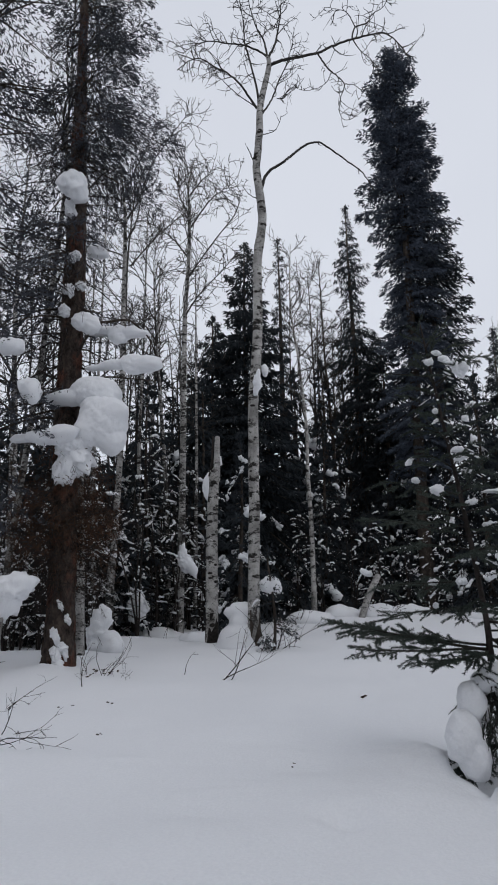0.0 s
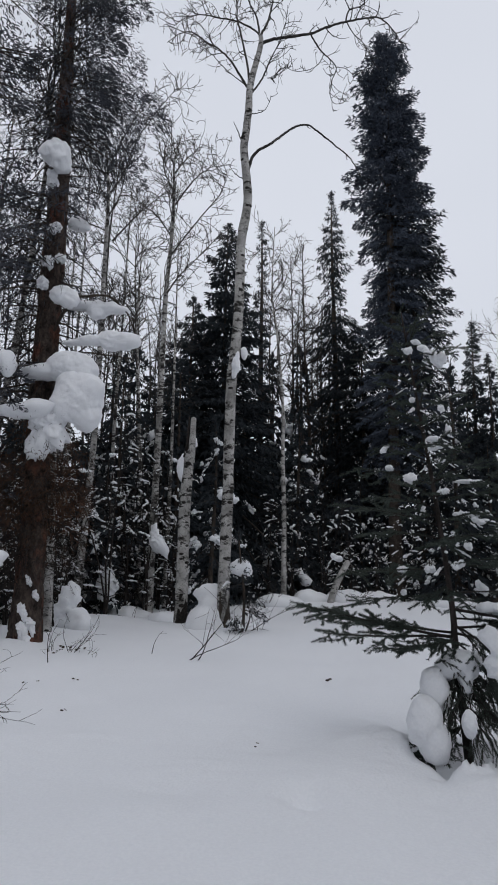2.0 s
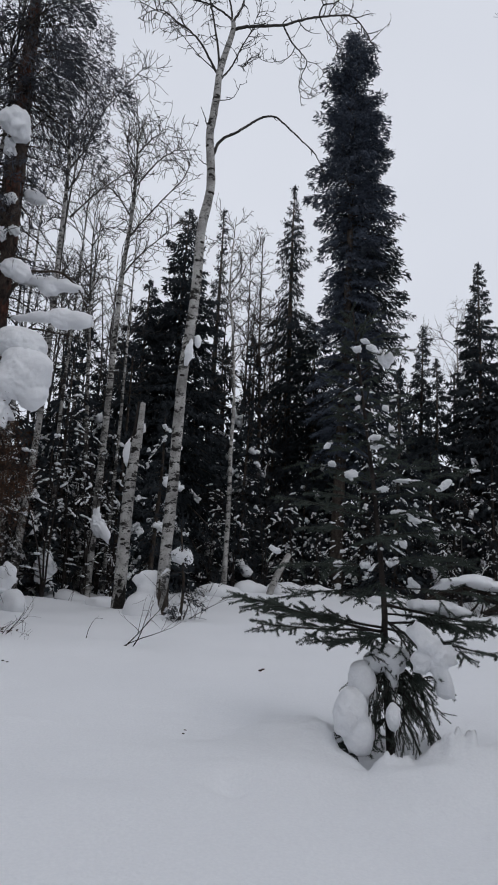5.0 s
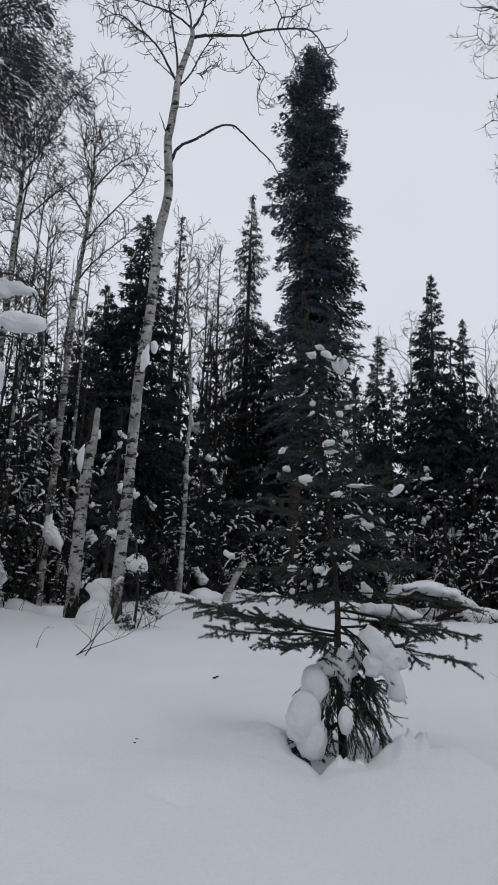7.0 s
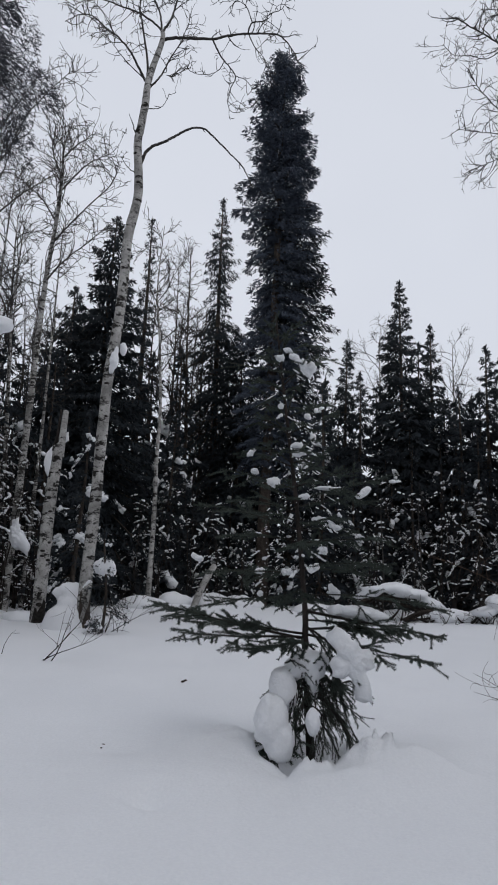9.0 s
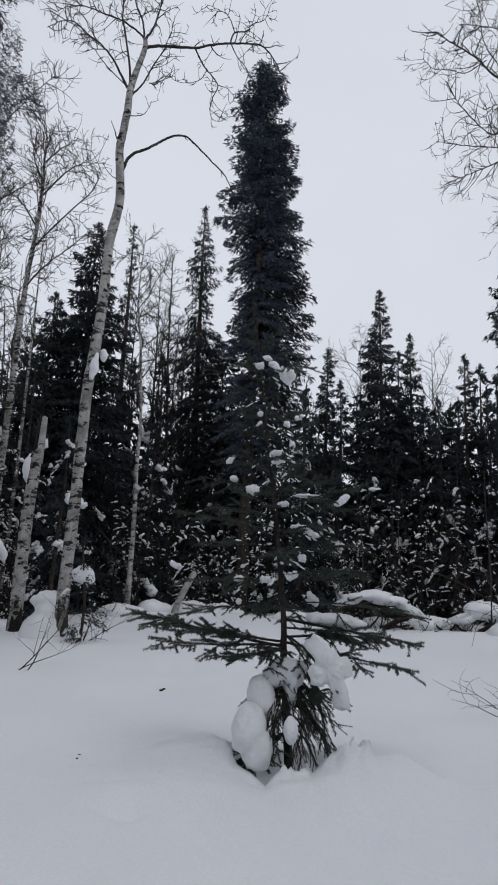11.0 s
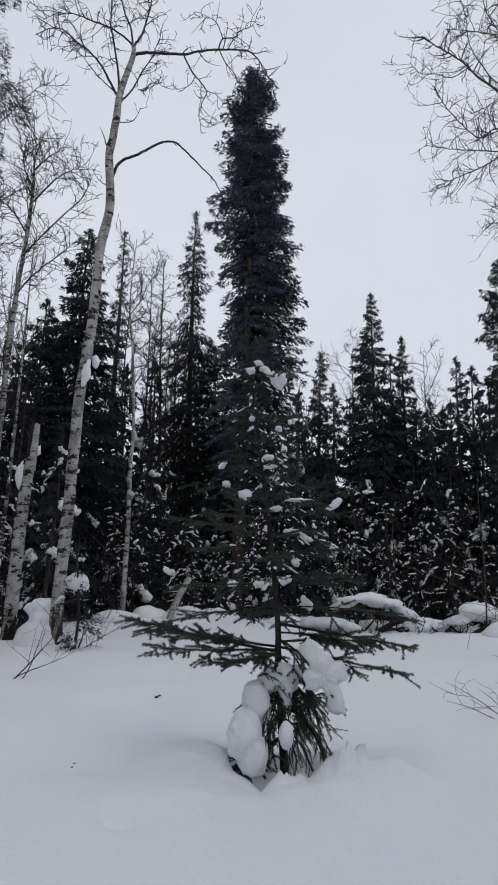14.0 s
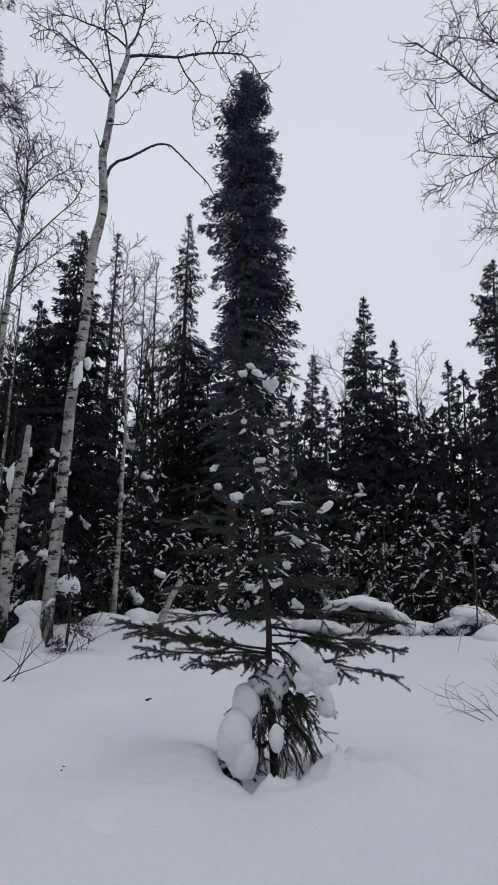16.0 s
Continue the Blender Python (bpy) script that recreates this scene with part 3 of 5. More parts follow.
# ---- bare broadleaved trees ----
def grow(geo, rng, start, way, length, radius, level, levels, fan, curl, lift, thick, fine):
    """A bare branch with its side branches: wanders, thins, and forks."""
    n = max(5, int(6 + length * 2.6)) if level < 2 else 6 if level == 2 else 5
    pts, d = [np.array(start, float)], np.array(way, float)
    step = length / (n - 1)
    curve = curl * (1 if level < 2 else 2.1)
    bend = rng.normal(0, curve, 3)
    for k in range(n - 1):
        bend = 0.72 * bend + rng.normal(0, 0.6 * curve, 3)
        d = d + bend + np.array([0, 0, lift])
        d /= np.linalg.norm(d)
        pts.append(pts[-1] + d * step)
    pts = np.array(pts)
    rad = np.maximum(radius * (1 - 0.8 * np.linspace(0, 1, n)), thick * (1.2 - 0.65 * np.linspace(0, 1, n)))
    tube(geo, pts, rad, 5 if level < 2 else 3, cap=False)
    if level >= levels:
        return
    kids = max(2 if level < 1 else 1, int(length * fine[min(level, len(fine) - 1)] + rng.random()))
    for k in range(kids):
        s = rng.uniform(0.15, 0.92)
        j = min(n - 2, int(s * (n - 1)))
        p = pts[j] + (pts[j + 1] - pts[j]) * (s * (n - 1) - j)
        t = pts[j + 1] - pts[j]
        t /= np.linalg.norm(t)
        q = rng.standard_normal(3)
        q -= q @ t * t
        q /= np.linalg.norm(q)
        w = t * math.cos(fan) + q * math.sin(fan) * rng.uniform(0.7, 1.3)
        grow(geo, rng, p, w / np.linalg.norm(w), length * rng.uniform(0.36, 0.68) * (1.15 - 0.45 * s), rad[j] * 0.6, level + 1, levels, fan, curl, lift, thick, fine)


def bare_tree(at, line, r0, seed, label, bark, name="birch_tree", group="bare birches and aspens", crown=0.45, spread=1.0, count=16, levels=3, lift=0.06, curl=0.17, thick=0.0068, fine=(4, 3, 2.5), r1=0.009,
              low=0, facing=0.0, fan=0.58):
    """line: the trunk's course as (x, z) across the view, in metres."""
    rng = np.random.default_rng(seed)
    top = thing(name, at, label, "tree", group)
    ln = np.array([(x, 0.15 * math.sin(k * 1.7 + seed) * k / len(line), z) for k, (x, z) in enumerate(line)], float)
    c, s = math.cos(radians(facing)), math.sin(radians(facing))
    ln = np.stack([ln[:, 0] * c + ln[:, 1] * s, -ln[:, 0] * s + ln[:, 1] * c, ln[:, 2]], 1)
    ln[0, 2] -= 0.3
    pts = spline(ln, 30)
    u = np.linspace(0, 1, 30)
    g = Geo()
    tube(g, pts, r0 * (1 - u) ** 0.95 * (1 + 0.25 * np.exp(-u * 25)) + r1 * u, 10, 0.03, rng)
    part("trunk", g, bark, top)
    for k in range(count):
        tw = Geo()
        q = crown + (1 - crown) * (k + rng.random()) / count
        j = min(28, int(q * 29))
        a = rng.uniform(0, 2 * np.pi)
        w = np.array([math.cos(a) * 0.8, math.sin(a) * 0.8, rng.uniform(0.45, 1.15)])
        ll = spread * rng.uniform(0.7, 1.3) * (1.25 - q * 0.75) * 2.6
        grow(tw, rng, pts[j], w / np.linalg.norm(w), ll, 0.35 * (r0 * (1 - u[j]) ** 0.75 + r1 * u[j]) + 0.006, 0, levels, fan, curl, lift, thick, fine)
        part("limb", tw, BARK_GREY if name == "birch_tree" else BARK_TWIG, top)
    for k in range(low):
        tw = Geo()
        j = int(rng.uniform(0.15, crown) * 29)
        a = rng.uniform(0, 2 * np.pi)
        grow(tw, rng, pts[j], np.array([math.cos(a), math.sin(a), 0.1]), rng.uniform(0.5, 1.2), 0.012, 1, 3, 0.8, 0.2, 0.0, thick, fine)
        part("limb", tw, BARK_TWIG, top)
    return top


bare_tree(G(-15.6, 17), [(0, 0), (-0.05, 3.1), (-0.2, 5.8), (-0.35, 8.3), (-0.38, 9.9)], 0.07, 52, "slim grey birch leaning slightly", BIRCH, crown=0.5, count=12, spread=0.8, facing=-15.6)
bare_tree(G(-20.4, 16), [(0, 0), (0.16, 3.3), (0.25, 6.7), (0.31, 9.4), (0.5, 11.5)], 0.06, 53, "slim dark-stemmed aspen with a tall bare crown", BARK_GREY, crown=0.5, count=14, spread=0.8, facing=-20.4)
bare_tree(G(-3.4, 18), [(0, 0), (0.03, 2.2), (0.0, 3.9), (0.02, 5.15), (-0.13, 7.3), (-0.28, 8.7), (-0.2, 10.8)], 0.075, 54, "thin pale aspen with a fine bare crown", ASPEN, crown=0.55, count=18, spread=0.75, low=4, facing=-3.4, fine=(5, 4, 3))
bare_tree(G(-1.2, 24), [(0, 0), (0.1, 5), (-0.05, 9.0), (-0.1, 13.2)], 0.10, 55, "thin dark larch with fine twigs", BARK_SPRUCE, "larch_tree", crown=0.4, count=48, spread=0.45, levels=2, facing=-1.2, thick=0.0078, fine=(5.5, 4, 3))
bare_tree(G(-2.6, 26), [(0, 0), (0.0, 5), (0.1, 9.0), (0.05, 13.4)], 0.09, 56, "thin dark larch with fine twigs", BARK_SPRUCE, "larch_tree", crown=0.4, count=48, spread=0.45, levels=2, facing=-2.6, thick=0.0078, fine=(5.5, 4, 3))
bare_tree(G(-17.5, 19), [(0, 0), (0.1, 4), (0.3, 8.0), (0.4, 10.8)], 0.08, 57, "slim grey birch in the wood", BIRCH, crown=0.5, count=11, spread=0.8, facing=-17.5)
bare_tree(G(-29.6, 10.7), [(0, 0), (0.3, 2.5), (0.62, 5.4), (0.84, 7.9), (0.84, 8.8), (0.87, 10.1), (0.95, 13.5)], 0.06, 58, "pale bare birch leaning beside a large spruce", BIRCH, crown=0.62, count=16, spread=0.75, facing=-29.6, lift=0.1)
bare_tree(G(-22.85, 11.6), [(0, 0), (-0.03, 2.0), (-0.12, 5.0), (-0.3, 9.0)], 0.09, 69, "pale birch with black marks behind a large spruce", ASPEN, crown=0.7, count=5, spread=0.6, facing=-22.85)
bare_tree(G(-20.4, 15.7), [(0.0, 0), (0.02, 1.9), (-0.25, 2.8), (-0.6, 3.6), (-0.85, 4.5)], 0.06, 70, "forked young birch leaning away from its neighbour", ASPEN, crown=0.6, count=5, spread=0.45, facing=-20.4)
bare_tree(G(15.6, 30), [(0, 0), (0.1, 4), (0.2, 9.0), (0.2, 12.2)], 0.09, 59, "far bare birch with a fine crown", BIRCH, crown=0.5, count=14, spread=1.1, levels=2, facing=15)
bare_tree(G(21.8, 30), [(0, 0), (0.1, 4), (0.2, 8.0), (0.2, 11.5)], 0.09, 60, "far bare birch with a fine crown", BIRCH, crown=0.5, count=14, spread=1.1, levels=2, facing=22)
bare_tree(G(-28.5, 15), [(0, 0), (0.0, 4), (-0.1, 8.0), (0.1, 12.0)], 0.11, 61, "grey birch deep in the wood", BIRCH, crown=0.35, count=16, spread=1.0, low=3, facing=-28)
bare_tree(G(-0.2, 29), [(0, 0), (0.1, 5), (0.0, 9.0), (0.1, 12.5)], 0.08, 62, "thin bare birch in the wood", BIRCH, crown=0.4, count=16, spread=0.7, levels=2, facing=0)
for az, d, h, sd in ((-4.4, 26, 12.6, 116), (-1.9, 28, 12.8, 117), (0.2, 26, 11.8, 118), (-0.6, 31, 13.5, 119), (0.9, 28, 11.5, 111), (2.3, 31, 11, 112), (3.5, 28, 10.5, 113), (4.7, 30, 10, 114), (11.8, 30, 9.5, 115)):
    bare_tree(G(az, d), [(0, 0), (0.05, h * 0.4), (-0.05, h * 0.7), (0.05, h)], 0.085, sd, "thin dark larch with fine twigs", BARK_SPRUCE, "larch_tree", crown=0.25, count=40, spread=0.45, levels=2, facing=az, thick=0.0078, fine=(5.5, 4, 3))
for az, d, h, sd, sp in ((-19.3, 22, 9.5, 63, 0.9), (-22.6, 18, 10.5, 64, 1.0), (-13.2, 24, 10.5, 65, 0.9), (-26.6, 18, 11, 66, 1.0), (-16.6, 26, 10, 67, 0.9), (-31, 18, 11, 68, 1.0)):
    bare_tree(G(az, d), [(0, 0), (0.1, h * 0.4), (0.05, h * 0.7), (0.15, h)], 0.075, sd, "slender grey birch among many", BIRCH, crown=0.45, count=9, spread=sp * 0.8, levels=2, low=3, facing=az, fine=(4, 3, 2.5), thick=0.0075)

for az, d, h, sd, x1, x2, r in ((-17.8, 16.4, 11, 102, -0.1, 0.1, 0.06), (-13.5, 17.0, 10, 103, 0.1, 0.15, 0.06), (-14.2, 18.2, 9.5, 104, -0.05, -0.1, 0.06),
                                (-21.6, 15.4, 11, 106, -0.1, 0.1, 0.06), (-16.4, 19.5, 10, 107, 0.1, 0.0, 0.06)):
    bare_tree(G(az, d), [(0, 0), (x1, h * 0.35), (0.5 * (x1 + x2), h * 0.65), (x2, h)], r, sd, "slender pale birch with black bark marks", BIRCH, crown=0.5, count=8, spread=0.7, levels=2, low=2, facing=az, fine=(4, 3, 2.5), thick=0.0075)


for k, (az, d, h, x1) in enumerate(((-23.4, 19, 9.5, 0.1), (-22.1, 22, 10.5, -0.1), (-21.0, 18.5, 9, 0.15), (-19.0, 20, 10, -0.1), (-18.3, 23, 11, 0.1), (-17.2, 21.5, 9.5, 0.05), (-15.3, 20, 9, -0.1), (-14.6, 22.5, 10, 0.1),
                                    (-13.0, 19.5, 8.5, 0.0), (-25.4, 17, 9, 0.1), (-27.6, 16, 9, -0.1), (-20.2, 25, 11, 0.0))):
    bare_tree(G(az, d), [(0, 0), (x1, h * 0.4), (-0.5 * x1, h * 0.75), (x1, h)], 0.045, 130 + k, "thin dark-stemmed birch standing close among others", BARK_GREY, crown=0.5, count=7, spread=0.55, levels=2, low=2, facing=az, fine=(3, 3, 2.5), thick=0.0075)


def bare_limb(top, rng, course, r, depth, label="", kids=10, lk=0.8, levels=3, curl=0.24, bark=None, start=0.3, thick=0.0075, back=0.0):
    """A limb along a course of (x, z) with side twigs that hook upwards."""
    k = len(course)
    p = spline([(x, back + depth * j / k, z) for j, (x, z) in enumerate(course)], 6 * k)
    t = np.linspace(0, 1, len(p))
    gg = Geo()
    p[2:-1] += rng.normal(0, 0.004, (len(p) - 3, 3))
    tube(gg, p, np.maximum(0.8 * r * (1 - 0.75 * t), 0.006), 7, 0.05, rng)
    for q in range(kids):
        s = start + (1 - start) * (q + rng.random()) / kids
        j = min(len(p) - 2, int(s * (len(p) - 1)))
        d = p[j + 1] - p[j]
        d = d / np.linalg.norm(d)
        o = rng.standard_normal(3)
        o -= o @ d * d
        w = d * 0.6 + o / np.linalg.norm(o)
        grow(gg, rng, p[j], w / np.linalg.norm(w), lk * rng.uniform(0.5, 1.2), r * 0.32, 1, levels, 0.68, curl, 0.04, thick, (4.5, 3.5, 2.5))
    return part("limb", gg, bark or BARK_GREY, top, label)


def spreading_birch(az, d, line, r, courses, seed, label):
    rng = np.random.default_rng(seed)
    top = thing("birch_tree", G(az, d), label, "tree", "bare birches and aspens")
    top.rotation_euler = (0, 0, -radians(az))
    pts, u = spline([(x, 0.05 * math.sin(z), z) for x, z in line], 34), np.linspace(0, 1, 34)
    g = Geo()
    tube(g, pts, r * (1 - u) ** 0.8 * (1 + 0.25 * np.exp(-u * 25)) + 0.009, 10, 0.03, rng)
    part("trunk", g, BIRCH, top)
    for k, course in enumerate(courses):
        bare_limb(top, rng, course, 0.03, (-0.5, 0.4, 0.7, -0.7)[k % 4], "", 7 + 4 * len(course), 0.75, 3, 0.17, BARK_GREY, 0.15, thick=0.0068)
    # shorter limbs towards and away from the clearing
    for k in range(9):
        j = int(rng.uniform(0.5, 0.97) * 33)
        a = rng.uniform(0, 6.28)
        g = Geo()
        w = np.array([math.cos(a) * 0.6, math.sin(a), 0.9])
        grow(g, rng, pts[j], w / np.linalg.norm(w), rng.uniform(0.9, 1.6), 0.014, 0, 2, 0.7, 0.14, 0.06, 0.008, (5, 4, 3))
        part("limb", g, BARK_GREY, top)
    return top


spreading_birch(-14.8, 15.5, [(0, -0.3), (0.08, 2.26), (0.13, 4.26), (0.16, 5.72), (0.2, 7.62), (0.31, 9.23), (0.34, 10.45), (0.32, 11.23), (0.5, 12.1)], 0.085,
                [[(0.31, 8.73), (0.63, 9.2), (1.07, 9.79), (1.52, 10.4), (1.64, 10.95)], [(0.37, 10.1), (0.83, 10.89), (1.21, 11.32), (1.44, 11.54)], [(0.31, 9.23), (-0.05, 9.86), (-0.35, 10.23)],
                 [(0.23, 7.71), (0.55, 8.17), (1.06, 8.67), (1.44, 9.08)], [(0.34, 10.45), (0.06, 11.01), (0.12, 11.73)], [(0.33, 10.97), (0.7, 11.58), (1.01, 11.91)]], 51, "slim grey birch with a bare spreading crown")
spreading_birch(-18.8, 15.2, [(-0.5, -0.3), (-0.43, 1.2), (-0.36, 2.2), (-0.25, 4.3), (-0.22, 7.66), (-0.2, 9.69), (-0.25, 10.69), (-0.42, 12.2)], 0.095,
                [[(-0.19, 10.03), (0.11, 10.52), (0.41, 11.45), (0.75, 12.06), (1.18, 12.71), (1.4, 12.95)], [(-0.05, 8.82), (0.49, 9.59), (0.98, 10.17), (1.34, 10.59)],
                 [(-0.25, 10.69), (0.02, 11.52), (0.27, 12.2), (0.53, 12.89), (0.72, 13.39)], [(-0.18, 9.45), (0.08, 9.92), (0.18, 10.53)]], 101, "pale birch with long rising limbs")


# the right-hand bare tree: its trunk stands beside the clearing, its boughs reach over it
def overhanging_tree():
    rng = np.random.default_rng(70)
    az = 37
    top = thing("aspen_tree", G(az, 11.3), "large bare aspen reaching over the clearing", "tree", "bare birches and aspens")
    top.rotation_euler = (0, 0, -radians(az))
    g, u = Geo(), np.linspace(0, 1, 24)
    tube(g, spline([(0, 0, -0.3), (0.1, 0, 4), (0.0, 0.1, 8), (-0.2, 0, 12), (-0.4, 0, 15.5)], 24), 0.19 * (1 - u) ** 0.7 + 0.02, 12, 0.03, rng)
    part("trunk", g, BIRCH, top)
    for course, r, kids in (([(0, 7.4), (-0.8, 8.4), (-1.39, 9.37), (-1.71, 9.99), (-2.29, 10.81), (-2.55, 11.29), (-3.07, 11.96), (-3.37, 12.39)], 0.06, 20),
                            ([(-0.1, 8.6), (-0.9, 9.5), (-1.34, 10.46), (-1.6, 11.17), (-1.86, 11.75), (-2.11, 12.45)], 0.05, 16),
                            ([(0, 7.2), (-0.9, 8.4), (-1.41, 8.99), (-1.6, 9.1), (-1.97, 9.15), (-2.24, 9.05), (-2.72, 9.77), (-2.95, 10.31)], 0.04, 20),
                            ([(0, 7.6), (-0.8, 8.7), (-1.41, 8.95), (-1.76, 8.83), (-2.18, 8.66), (-2.64, 8.58), (-2.95, 8.54)], 0.04, 20),
                            ([(0, 6.8), (-0.8, 7.9), (-1.44, 8.51), (-1.99, 8.71), (-2.28, 8.78), (-2.74, 8.92), (-3.14, 9.09)], 0.032, 18),
                            ([(0, 6.0), (-0.8, 6.9), (-1.48, 7.58), (-1.81, 7.87), (-2.2, 8.09)], 0.028, 14),
                            ([(0, 5.7), (-0.8, 6.7), (-1.55, 7.35), (-1.89, 7.56), (-2.29, 7.75)], 0.026, 14),
                            ([(-0.2, 9.4), (-0.8, 10.4), (-1.31, 10.99), (-1.6, 11.17), (-2.03, 11.45), (-2.41, 11.71), (-2.78, 11.93)], 0.035, 16),
                            ([(0, 8.6), (-0.7, 9.8), (-1.36, 10.03), (-1.71, 10.03), (-2.05, 9.89), (-2.4, 9.84)], 0.03, 16),
                            ([(-2.29, 10.81), (-2.69, 10.73), (-3.01, 10.96), (-3.3, 11.12), (-3.51, 11.48)], 0.02, 12),
                            ([(-1.71, 9.99), (-1.99, 10.37), (-2.28, 11.04), (-2.33, 11.68), (-2.47, 12.33)], 0.022, 14)):
        bare_limb(top, rng, [(x + 0.46 * min(1, -x / 1.3), z) for x, z in course], r * 0.7, rng.uniform(-0.8, 0.8), "", int(kids * 1.9), 0.6, 3, 0.2, BARK_GREY, 0.35, thick=0.0043)
    return top


overhanging_tree()


# ---- the bent aspen in the middle ----
def crooked_aspen():
    rng = np.random.default_rng(80)
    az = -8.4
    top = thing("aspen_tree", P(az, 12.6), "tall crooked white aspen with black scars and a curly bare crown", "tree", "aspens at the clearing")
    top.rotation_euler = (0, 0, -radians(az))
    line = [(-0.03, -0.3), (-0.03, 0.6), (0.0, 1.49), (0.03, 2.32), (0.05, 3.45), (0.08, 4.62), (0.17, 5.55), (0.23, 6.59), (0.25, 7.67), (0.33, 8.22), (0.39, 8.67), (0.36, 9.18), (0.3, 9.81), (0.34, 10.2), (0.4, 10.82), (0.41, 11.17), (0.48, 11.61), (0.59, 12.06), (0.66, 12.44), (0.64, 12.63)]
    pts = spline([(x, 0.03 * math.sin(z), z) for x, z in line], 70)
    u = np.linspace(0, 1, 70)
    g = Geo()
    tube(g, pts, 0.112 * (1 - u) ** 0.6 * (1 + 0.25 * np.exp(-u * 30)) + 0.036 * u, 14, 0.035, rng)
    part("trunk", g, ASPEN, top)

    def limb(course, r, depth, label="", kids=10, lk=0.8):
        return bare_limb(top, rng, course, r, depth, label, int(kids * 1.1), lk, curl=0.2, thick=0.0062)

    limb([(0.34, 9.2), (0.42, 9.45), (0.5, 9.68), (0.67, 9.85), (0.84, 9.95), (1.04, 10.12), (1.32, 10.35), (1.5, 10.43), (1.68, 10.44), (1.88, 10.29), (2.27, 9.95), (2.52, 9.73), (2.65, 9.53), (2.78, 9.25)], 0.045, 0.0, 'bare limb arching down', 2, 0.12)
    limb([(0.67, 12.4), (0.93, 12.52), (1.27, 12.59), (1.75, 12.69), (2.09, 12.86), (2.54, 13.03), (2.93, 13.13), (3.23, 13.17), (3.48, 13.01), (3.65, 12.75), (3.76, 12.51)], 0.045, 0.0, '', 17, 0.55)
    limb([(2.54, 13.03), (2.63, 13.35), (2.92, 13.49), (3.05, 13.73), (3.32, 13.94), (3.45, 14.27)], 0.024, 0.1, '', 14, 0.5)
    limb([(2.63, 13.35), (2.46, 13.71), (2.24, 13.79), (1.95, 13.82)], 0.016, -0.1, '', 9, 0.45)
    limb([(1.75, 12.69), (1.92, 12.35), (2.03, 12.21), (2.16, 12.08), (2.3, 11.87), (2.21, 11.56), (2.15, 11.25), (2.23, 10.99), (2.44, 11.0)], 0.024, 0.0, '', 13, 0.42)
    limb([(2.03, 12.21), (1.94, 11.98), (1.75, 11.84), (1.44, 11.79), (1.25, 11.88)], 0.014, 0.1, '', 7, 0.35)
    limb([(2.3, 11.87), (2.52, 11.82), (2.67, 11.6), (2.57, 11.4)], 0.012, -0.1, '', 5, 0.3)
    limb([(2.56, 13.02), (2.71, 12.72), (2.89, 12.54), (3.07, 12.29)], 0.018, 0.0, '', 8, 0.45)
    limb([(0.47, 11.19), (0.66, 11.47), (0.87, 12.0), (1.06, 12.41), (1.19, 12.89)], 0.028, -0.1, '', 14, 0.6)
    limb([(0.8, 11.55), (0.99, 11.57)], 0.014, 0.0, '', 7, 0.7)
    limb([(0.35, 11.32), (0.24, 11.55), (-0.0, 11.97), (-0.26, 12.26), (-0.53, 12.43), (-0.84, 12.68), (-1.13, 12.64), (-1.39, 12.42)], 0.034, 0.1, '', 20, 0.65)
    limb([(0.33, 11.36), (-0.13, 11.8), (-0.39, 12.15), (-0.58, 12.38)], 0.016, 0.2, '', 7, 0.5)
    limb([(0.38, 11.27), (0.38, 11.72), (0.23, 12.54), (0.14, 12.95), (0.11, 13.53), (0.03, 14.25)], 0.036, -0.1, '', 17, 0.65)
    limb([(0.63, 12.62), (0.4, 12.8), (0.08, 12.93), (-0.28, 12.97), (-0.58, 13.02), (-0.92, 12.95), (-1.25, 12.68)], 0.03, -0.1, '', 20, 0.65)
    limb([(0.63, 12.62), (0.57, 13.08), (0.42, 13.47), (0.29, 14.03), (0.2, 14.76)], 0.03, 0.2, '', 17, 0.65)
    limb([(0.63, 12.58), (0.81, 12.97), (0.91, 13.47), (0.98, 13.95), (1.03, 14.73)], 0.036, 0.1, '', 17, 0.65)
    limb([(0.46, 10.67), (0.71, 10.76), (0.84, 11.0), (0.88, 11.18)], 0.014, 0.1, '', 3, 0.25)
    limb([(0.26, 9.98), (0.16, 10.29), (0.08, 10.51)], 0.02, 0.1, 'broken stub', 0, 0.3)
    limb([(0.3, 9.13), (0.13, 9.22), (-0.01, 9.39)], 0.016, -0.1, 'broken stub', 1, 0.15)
    dark = Geo()
    tube(dark, pts[:5], (0.112 * (1 - u[:5]) ** 0.6 * (1 + 0.25 * np.exp(-u[:5] * 30))) * np.array([1.12, 1.1, 1.06, 1.03, 0.96]), 14, 0.05, rng, False)
    part("bark_collar", dark, BARK_SPRUCE, top, "black rough bark at the foot")
    for k in range(18):
        q = rng.uniform(0.06, 0.75)
        j = int(q * 69)
        a = rng.uniform(3.4, 6.0)
        rr = 0.112 * (1 - u[j]) ** 0.6 + 0.036 * u[j]
        kn = Geo()
        v, f = ICO[2]
        kn.add(v * np.array([rng.uniform(0.025, 0.06), 0.02, rng.uniform(0.02, 0.05)]), None, f)
        ob = part("knot", kn, SCAR, top, "black branch scar" if k == 0 else "")
        ob.location = pts[j] + np.array([math.cos(a), math.sin(a), 0]) * rr * 0.93
        ob.rotation_euler = (0, 0, a + math.pi / 2)
    return top


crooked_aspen()


